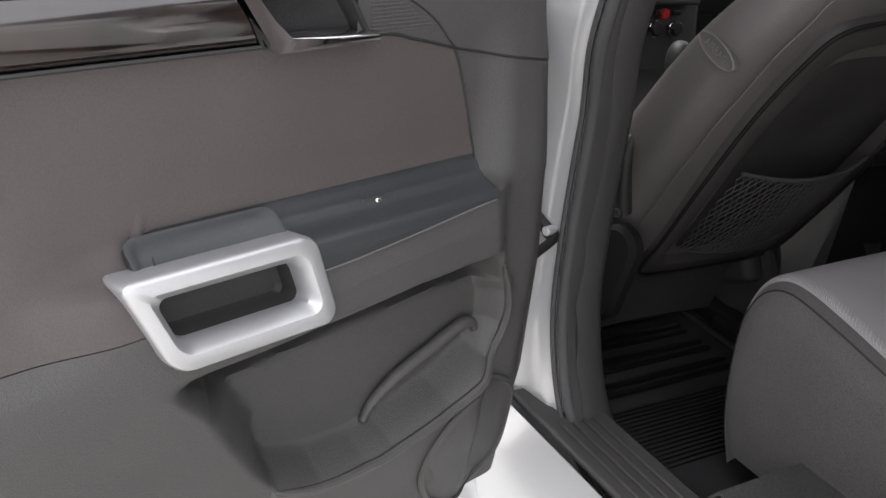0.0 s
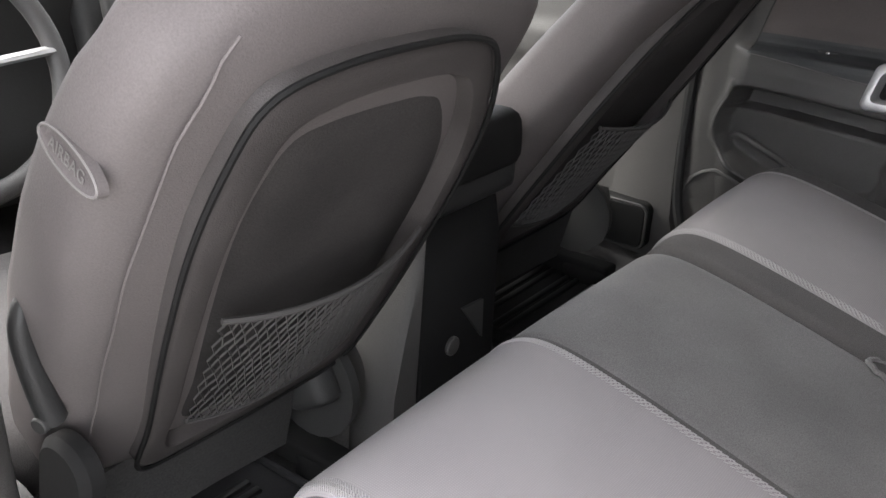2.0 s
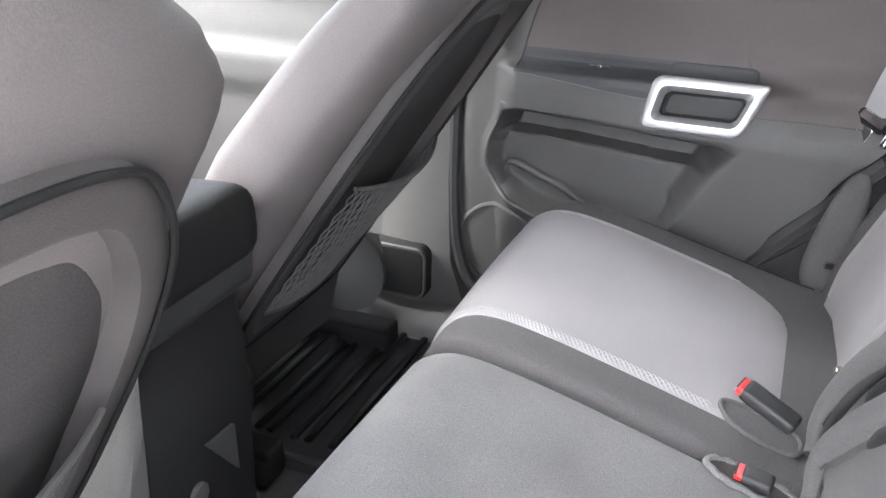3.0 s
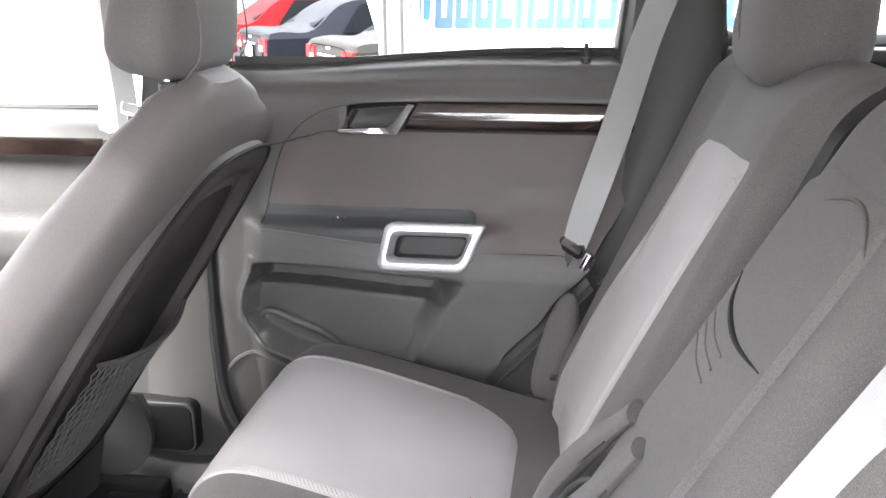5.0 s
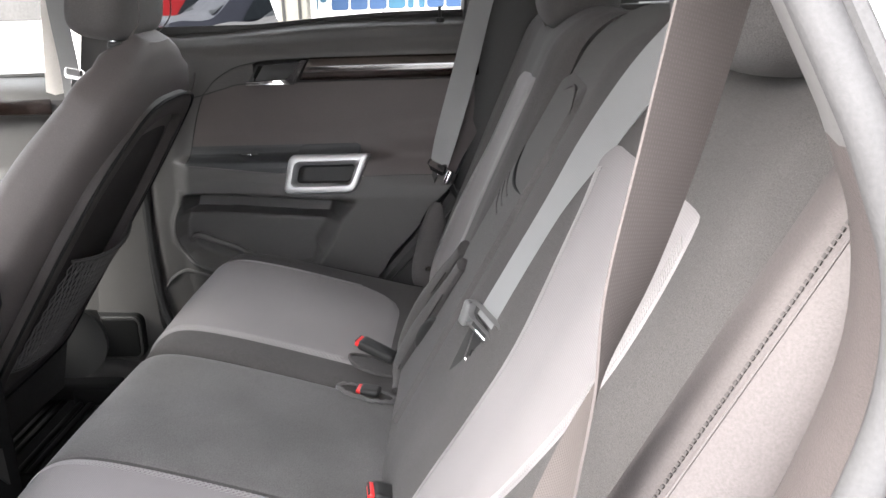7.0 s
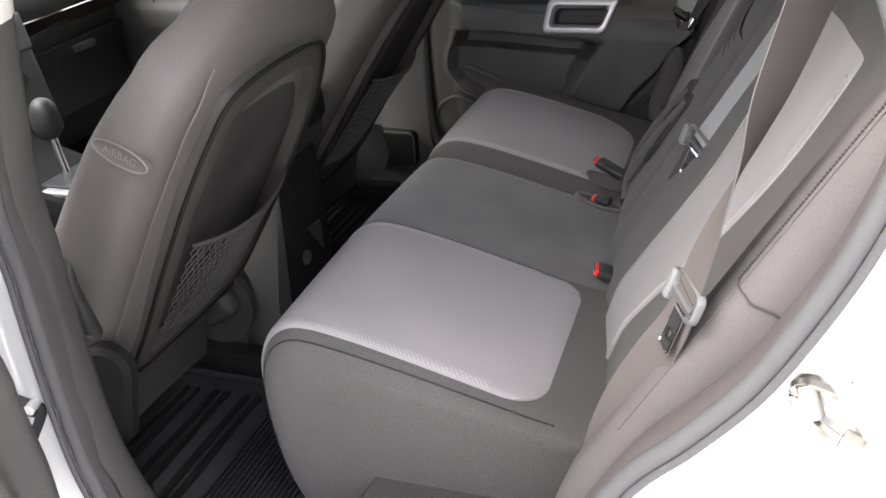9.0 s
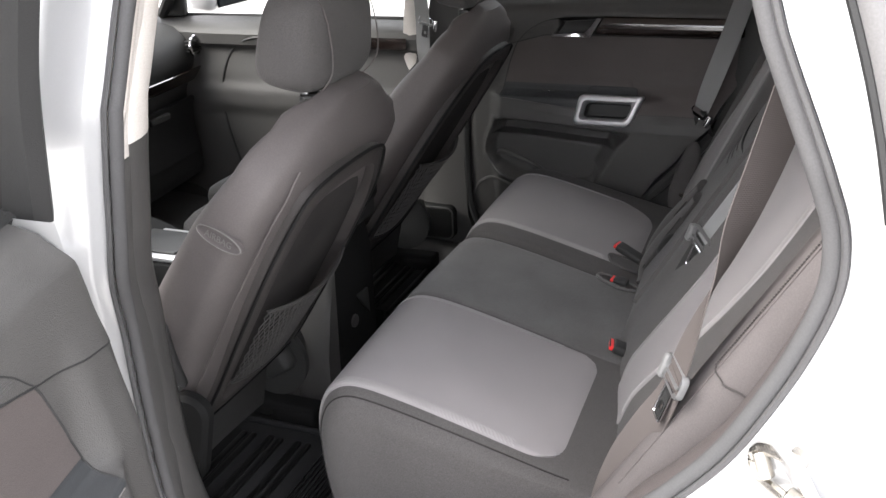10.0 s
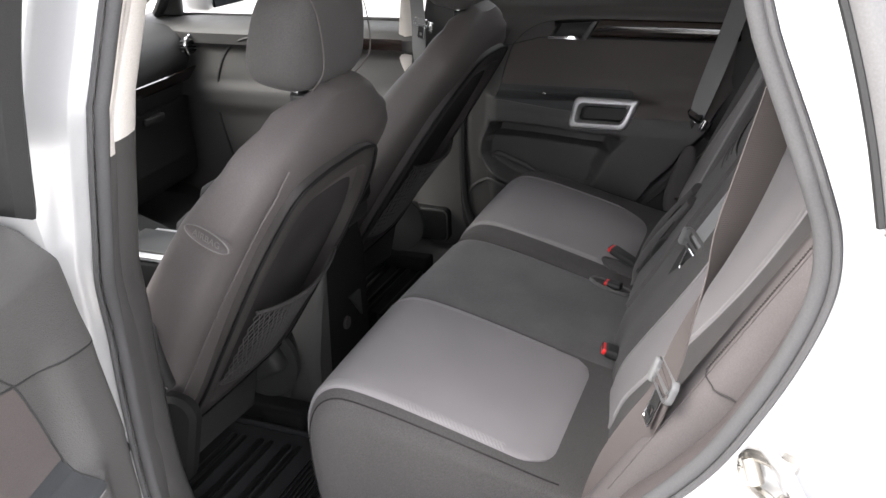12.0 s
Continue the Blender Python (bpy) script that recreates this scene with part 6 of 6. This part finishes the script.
part("cable_boot", rings([(loop2d(0.036, 0.066, 0.016), -0.012), (loop2d(0.036, 0.066, 0.016), 0.006), (loop2d(0.028, 0.054, 0.013), 0.010), (loop2d(0.022, 0.036, 0.010), 0.026)], lambda u, v, d: Vector((-0.786 + u * 0.55 - d * 0.85, 0.300 + u * 0.8 - d * 0.5, 0.925 + v))), SEAL, car_body, "grey black rubber cable boot")
part("cable_bellows", tube(curve_points([(-0.800, 0.288, 0.905), (-0.808, 0.278, 0.875), (-0.805, 0.268, 0.835), (-0.800, 0.255, 0.795), (-0.815, 0.24, 0.755)], 100), lambda k: 0.0095 + 0.0028 * math.sin(k * 130), 12), DARKPLASTIC, car_body, "ribbed black cable sleeve")
part("striker_plate", rbox((0.050, 0.010, 0.080), (-0.838, -0.630, 0.994), 0.004, turn=rot("Z", 30) @ rot("X", -28)), PAINT, car_body, "painted striker plate")
part("striker_loop", tube(curve_points([(-0.842, -0.624, 1.016), (-0.826, -0.596, 1.014), (-0.819, -0.588, 1.000), (-0.822, -0.594, 0.982), (-0.836, -0.618, 0.972)], 24), 0.0055, 8), STEEL, car_body, "steel door striker loop")
for dz in (-0.022, 0.024):
    part("striker_bolt", cyl((-0.846, -0.634, 0.995 + dz), (-0.840, -0.620, 0.998 + dz), 0.0105, 8), STEEL, car_body)
part("striker_sleeve", cyl((-0.829, -0.602, 0.985), (-0.824, -0.593, 1.010), 0.008, 12), STEEL, car_body)


# ---- yard seen through the windows ----
sign_wall = thing("sign_wall", "white wall panel with large blue painted shapes", "wall", kind="structure", at=(6.2, -3.0, 0))
part("wall_panel", rbox((0.12, 6.2, 3.4), (6.08, -2.28, 1.35), 0.01), WHITEWALL, sign_wall)
for k in range(7):
    part("panel_joint", rbox((0.006, 0.008, 3.38), (6.017, 0.30 - k * 0.80, 1.35), 0.001, 1), CREAM, sign_wall)
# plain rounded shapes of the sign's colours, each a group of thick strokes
def sign_shape(y, strokes, mat):
    """Strokes: (across, up, width, height), from the shape's lower corner; all lean a little."""
    bm = bmesh.new()
    for i, (a, b, w, h) in enumerate(strokes):
        join(bm, rings([(loop2d(w, h, min(w, h) * 0.42), 0.0), (loop2d(w, h, min(w, h) * 0.42), 0.005 + 0.005 * i)], lambda u, v, d: Vector((6.016 - d, y - (a + w / 2 + u) - (b + h / 2 + v) * 0.05, 1.005 + b + h / 2 + v))))
    part("sign_mark", bm, mat, sign_wall)


RING = [(0.0, 0.0, 0.046, 0.59), (0.084, 0.0, 0.046, 0.59), (0.0, 0.0, 0.13, 0.08), (0.0, 0.51, 0.13, 0.08)]
HOOK = [(0.0, 0.0, 0.046, 0.59), (0.0, 0.0, 0.13, 0.08), (0.0, 0.51, 0.13, 0.08), (0.0, 0.25, 0.13, 0.075), (0.084, 0.25, 0.046, 0.34)]
GATE = [(0.0, 0.0, 0.046, 0.59), (0.084, 0.0, 0.046, 0.59), (0.0, 0.51, 0.13, 0.08)]
CUP = [(0.0, 0.0, 0.046, 0.59), (0.084, 0.0, 0.046, 0.59), (0.0, 0.0, 0.13, 0.08)]
BEND = [(0.0, 0.27, 0.046, 0.32), (0.084, 0.0, 0.046, 0.33), (0.0, 0.0, 0.13, 0.075), (0.0, 0.257, 0.13, 0.075), (0.0, 0.515, 0.13, 0.075)]
TALL_A = RING + [(0.084, 0.0, 0.046, 0.76)]
TALL_B = RING + [(0.0, 0.0, 0.046, 0.76)]
sign_shape(0.850, [(0.0, 0.0, 0.050, 0.90), (0.068, 0.06, 0.050, 1.05)], SIGNSKY)
for k, (strokes, mat) in enumerate([(RING, SIGNBLUE), (TALL_A, SIGNBLUE), (RING, SIGNBLUE), (HOOK, SIGNSKY), (GATE, SIGNSKY), (BEND, SIGNBLUE), (CUP, SIGNBLUE), (TALL_B, SIGNBLUE), (BEND, SIGNBLUE), (CUP, SIGNBLUE), (BEND, SIGNBLUE), (GATE, SIGNBLUE), (HOOK, SIGNBLUE), (BEND, SIGNBLUE), (CUP, SIGNSKY), (RING, SIGNSKY), (GATE, SIGNSKY), (TALL_B, SIGNSKY), (CUP, SIGNSKY)]):
    sign_shape(0.695 - k * 0.146, strokes, mat)
# the panel's shaded end, painted as a dark strip
part("wall_end_shade", rbox((0.05, 0.07, 3.4), (6.0, 0.905, 1.35), 0.006), CARPETSHADE, sign_wall, "dark end strip of the panel, shade put into its colour")
part("notice_board", rbox((0.03, 0.40, 0.27), (5.96, -1.70, 1.10), 0.008), FARWALL, sign_wall, "pale notice board")
for k in range(3):
    part("small_print", rbox((0.004, 0.10 - 0.02 * k, 0.012), (6.017, -0.20, 0.885 - 0.025 * k), 0.001, 1), FARWALL, sign_wall)
column = thing("steel_column", "cream painted steel column", "column", kind="structure", at=(5.7, 0.92, -0.3))
part("shaft", rbox((0.22, 0.22, 4.6), (5.75, 0.925, 1.95), 0.012), CREAM, column)
part("pipe", cyl((5.70, 0.775, -0.3), (5.70, 0.775, 4.2), 0.022), WHITEPAINT, column)
# dark strips laid on the shaft paint the shade beside its flanges
for y in (0.865, 0.985):
    part("flange_shade", rbox((0.012, 0.022, 4.5), (5.636, y, 1.95), 0.003), CARPETSHADE, column, "dark strip painted as shade of a flange gap")
part("base_plate", rbox((0.36, 0.36, 0.03), (5.75, 0.925, -0.29), 0.004), CREAM, column)
brace = thing("diagonal_brace", "white diagonal steel brace", "brace", kind="structure", at=(5.75, 1.0, 0.9))
part("bar", tube([(5.75, 1.02, 0.98), (5.75, 1.24, 1.72), (5.75, 1.55, 2.8)], 0.045, 8), WHITEPAINT, brace)


def build_sedan(name, label, at, turn, paint):
    """A parked saloon car, nose along its own +y."""
    car = thing(name, label, "car", "parked cars")
    roofline = [(-2.20, 0.62), (-2.18, 0.95), (-2.0, 1.02), (-1.55, 1.03), (-1.05, 1.36), (-0.4, 1.44), (0.3, 1.40), (0.95, 1.02), (1.7, 0.92), (2.12, 0.80), (2.2, 0.55)]
    line = curve_points([(0, y, z) for y, z in roofline], 60)
    rows = []
    for p in line:
        hw = 0.86 if p.z < 0.98 else lerp(0.86, 0.58, min(1, (p.z - 0.98) / 0.46))
        rows.append([Vector((s * hw * k, p.y, z)) for s, k, z in ((-1, 0.96, 0.32), (-1, 1.0, min(0.55, p.z)), (-1, 1 if p.z < 0.98 else 0.86 / hw, min(0.93, p.z - 0.01)), (-1, 0.95, p.z - 0.005), (-1, 0.7, p.z + 0.02), (0, 0, p.z + 0.03), (1, 0.7, p.z + 0.02), (1, 0.95, p.z - 0.005), (1, 1 if p.z < 0.98 else 0.86 / hw, min(0.93, p.z - 0.01)), (1, 1.0, min(0.55, p.z)), (1, 0.96, 0.32))])
    part("body", skin(rows), paint, car)
    part("rear_window", sheet(lambda u, v: Vector((u * lerp(0.70, 0.55, v), -1.50 + 0.42 * v, 1.075 + 0.27 * v)), span(-1, 1, 8), span(0, 1, 6)), DARKGLASS, car)
    for s in (-1, 1):
        part("side_window", sheet(lambda u, v: Vector((s * lerp(0.862, 0.66, v), lerp(-1.15 + 0.35 * v, 0.75 - 0.45 * v, u), 0.98 + 0.38 * v)), span(0, 1, 8), span(0, 1, 5)), DARKGLASS, car)
        part("tail_lamp", rbox((0.36, 0.06, 0.20), (s * 0.66, -2.185, 0.84), 0.03), LAMPRED, car, "red tail lamp")
        for y in (-1.35, 1.35):
            w = part("wheel", cyl((s * 0.70, y, 0.32), (s * 0.87, y, 0.32), 0.32, 24), TYRE, car)
            part("rim", cyl((s * 0.86, y, 0.32), (s * 0.88, y, 0.32), 0.20, 16), SATIN, w)
    part("bumper", rbox((1.70, 0.16, 0.28), (0, -2.20, 0.52), 0.06), paint, car)
    part("number_plate", rbox((0.34, 0.02, 0.16), (0, -2.235, 0.74), 0.01), PLATE, car, "pale number plate")
    part("boot_seam", tube(curve_points([(-0.62, -2.205, 0.70), (-0.60, -2.215, 0.93), (0.0, -2.215, 0.96), (0.60, -2.215, 0.93), (0.62, -2.205, 0.70)], 30), 0.008, 6), DARKGLASS, car)
    part("bumper_insert", rbox((1.30, 0.03, 0.12), (0, -2.285, 0.45), 0.02), DARKPLASTIC, car, "dark bumper insert")
    part("chrome_strip", rbox((0.60, 0.02, 0.025), (0, -2.225, 0.85), 0.008), SATIN, car)
    for q in (-1, 1):
        part("reversing_lamp", rbox((0.12, 0.03, 0.07), (q * 0.60, -2.21, 0.80), 0.01), PLATE, car, "clear reversing lamp")
        part("door_mirror", rbox((0.16, 0.10, 0.11), (q * 0.92, 0.62, 1.02), 0.03), paint, car)
    part("boot_badge", rbox((0.12, 0.02, 0.03), (0, -2.20, 0.93), 0.008), SATIN, car)
    car.matrix_world = Matrix.Translation(at) @ Matrix.Rotation(radians(turn), 4, "Z")
    return car


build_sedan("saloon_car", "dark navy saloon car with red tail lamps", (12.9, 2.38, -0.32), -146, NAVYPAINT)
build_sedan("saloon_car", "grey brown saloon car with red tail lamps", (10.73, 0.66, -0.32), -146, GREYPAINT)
build_sedan("saloon_car", "red saloon car parked beside other cars", (15.2, 4.05, -0.32), -146, REDPAINT)


def build_trailer(y, w, h, label, cab=False):
    """A white box on wheels."""
    ob = thing("box_trailer", label, "trailer", "white trailers", at=(26, y, -0.32))
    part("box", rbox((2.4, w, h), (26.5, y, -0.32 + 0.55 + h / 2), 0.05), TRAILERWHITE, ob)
    part("box_rail", rbox((0.05, w, 0.08), (25.28, y, 0.30), 0.01), SATIN, ob)
    part("door_seam", rbox((0.02, 0.03, h * 0.9), (25.29, y - w * 0.1, 0.25 + h / 2), 0.005, 1), FARWALL, ob)
    part("chassis", rbox((2.0, w * 0.9, 0.25), (26.5, y, 0.05), 0.03), DARKPLASTIC, ob)
    if cab:
        pane = [(-0.42, -0.02), (0.40, -0.02), (0.02, 0.42), (-0.36, 0.44)]
        part("cab_window", rings([(pane, 0.0), (pane, 0.03)], lambda u, v, d: Vector((25.29 - d, y - 0.15 - u * 1.2, 0.88 + v * 1.2))), DARKGLASS, ob, "dark cab side window")
    for k in (-0.3, 0.3):
        part("wheel", cyl((25.4, y + k * w, 0.06), (25.7, y + k * w, 0.06), 0.38, 20), TYRE, ob)


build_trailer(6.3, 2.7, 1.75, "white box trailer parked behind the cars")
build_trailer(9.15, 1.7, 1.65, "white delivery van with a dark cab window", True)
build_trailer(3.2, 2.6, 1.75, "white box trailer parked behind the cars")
far = thing("warehouse", "grey warehouse with dark windows behind the trailers", "building", kind="structure", at=(34, 8, 0))
part("wall", rbox((1.0, 60, 9.0), (34.5, 12, 4.2), 0.02), FARWALL, far)
for k in range(12):
    w = part("window", rbox((0.1, 3.0, 1.6), (33.97, -10 + k * 4.2, 3.3), 0.02), DARKGLASS, far)
    part("window_frame", rbox((0.14, 0.10, 1.6), (33.95, -10 + k * 4.2, 3.3), 0.02), SATIN, w)
# boundary walls that close the yard
for nm, size, at in (("wall_west", (0.3, 60, 3.0), (-14, 0, 1.5)), ("wall_north", (60, 0.3, 3.0), (10, 26, 1.5)), ("wall_south", (60, 0.3, 3.0), (10, -22, 1.5))):
    tagged(part(nm, rbox(size, at, 0.01), WHITEWALL), "plain white boundary wall of the yard", "wall", kind="structure")
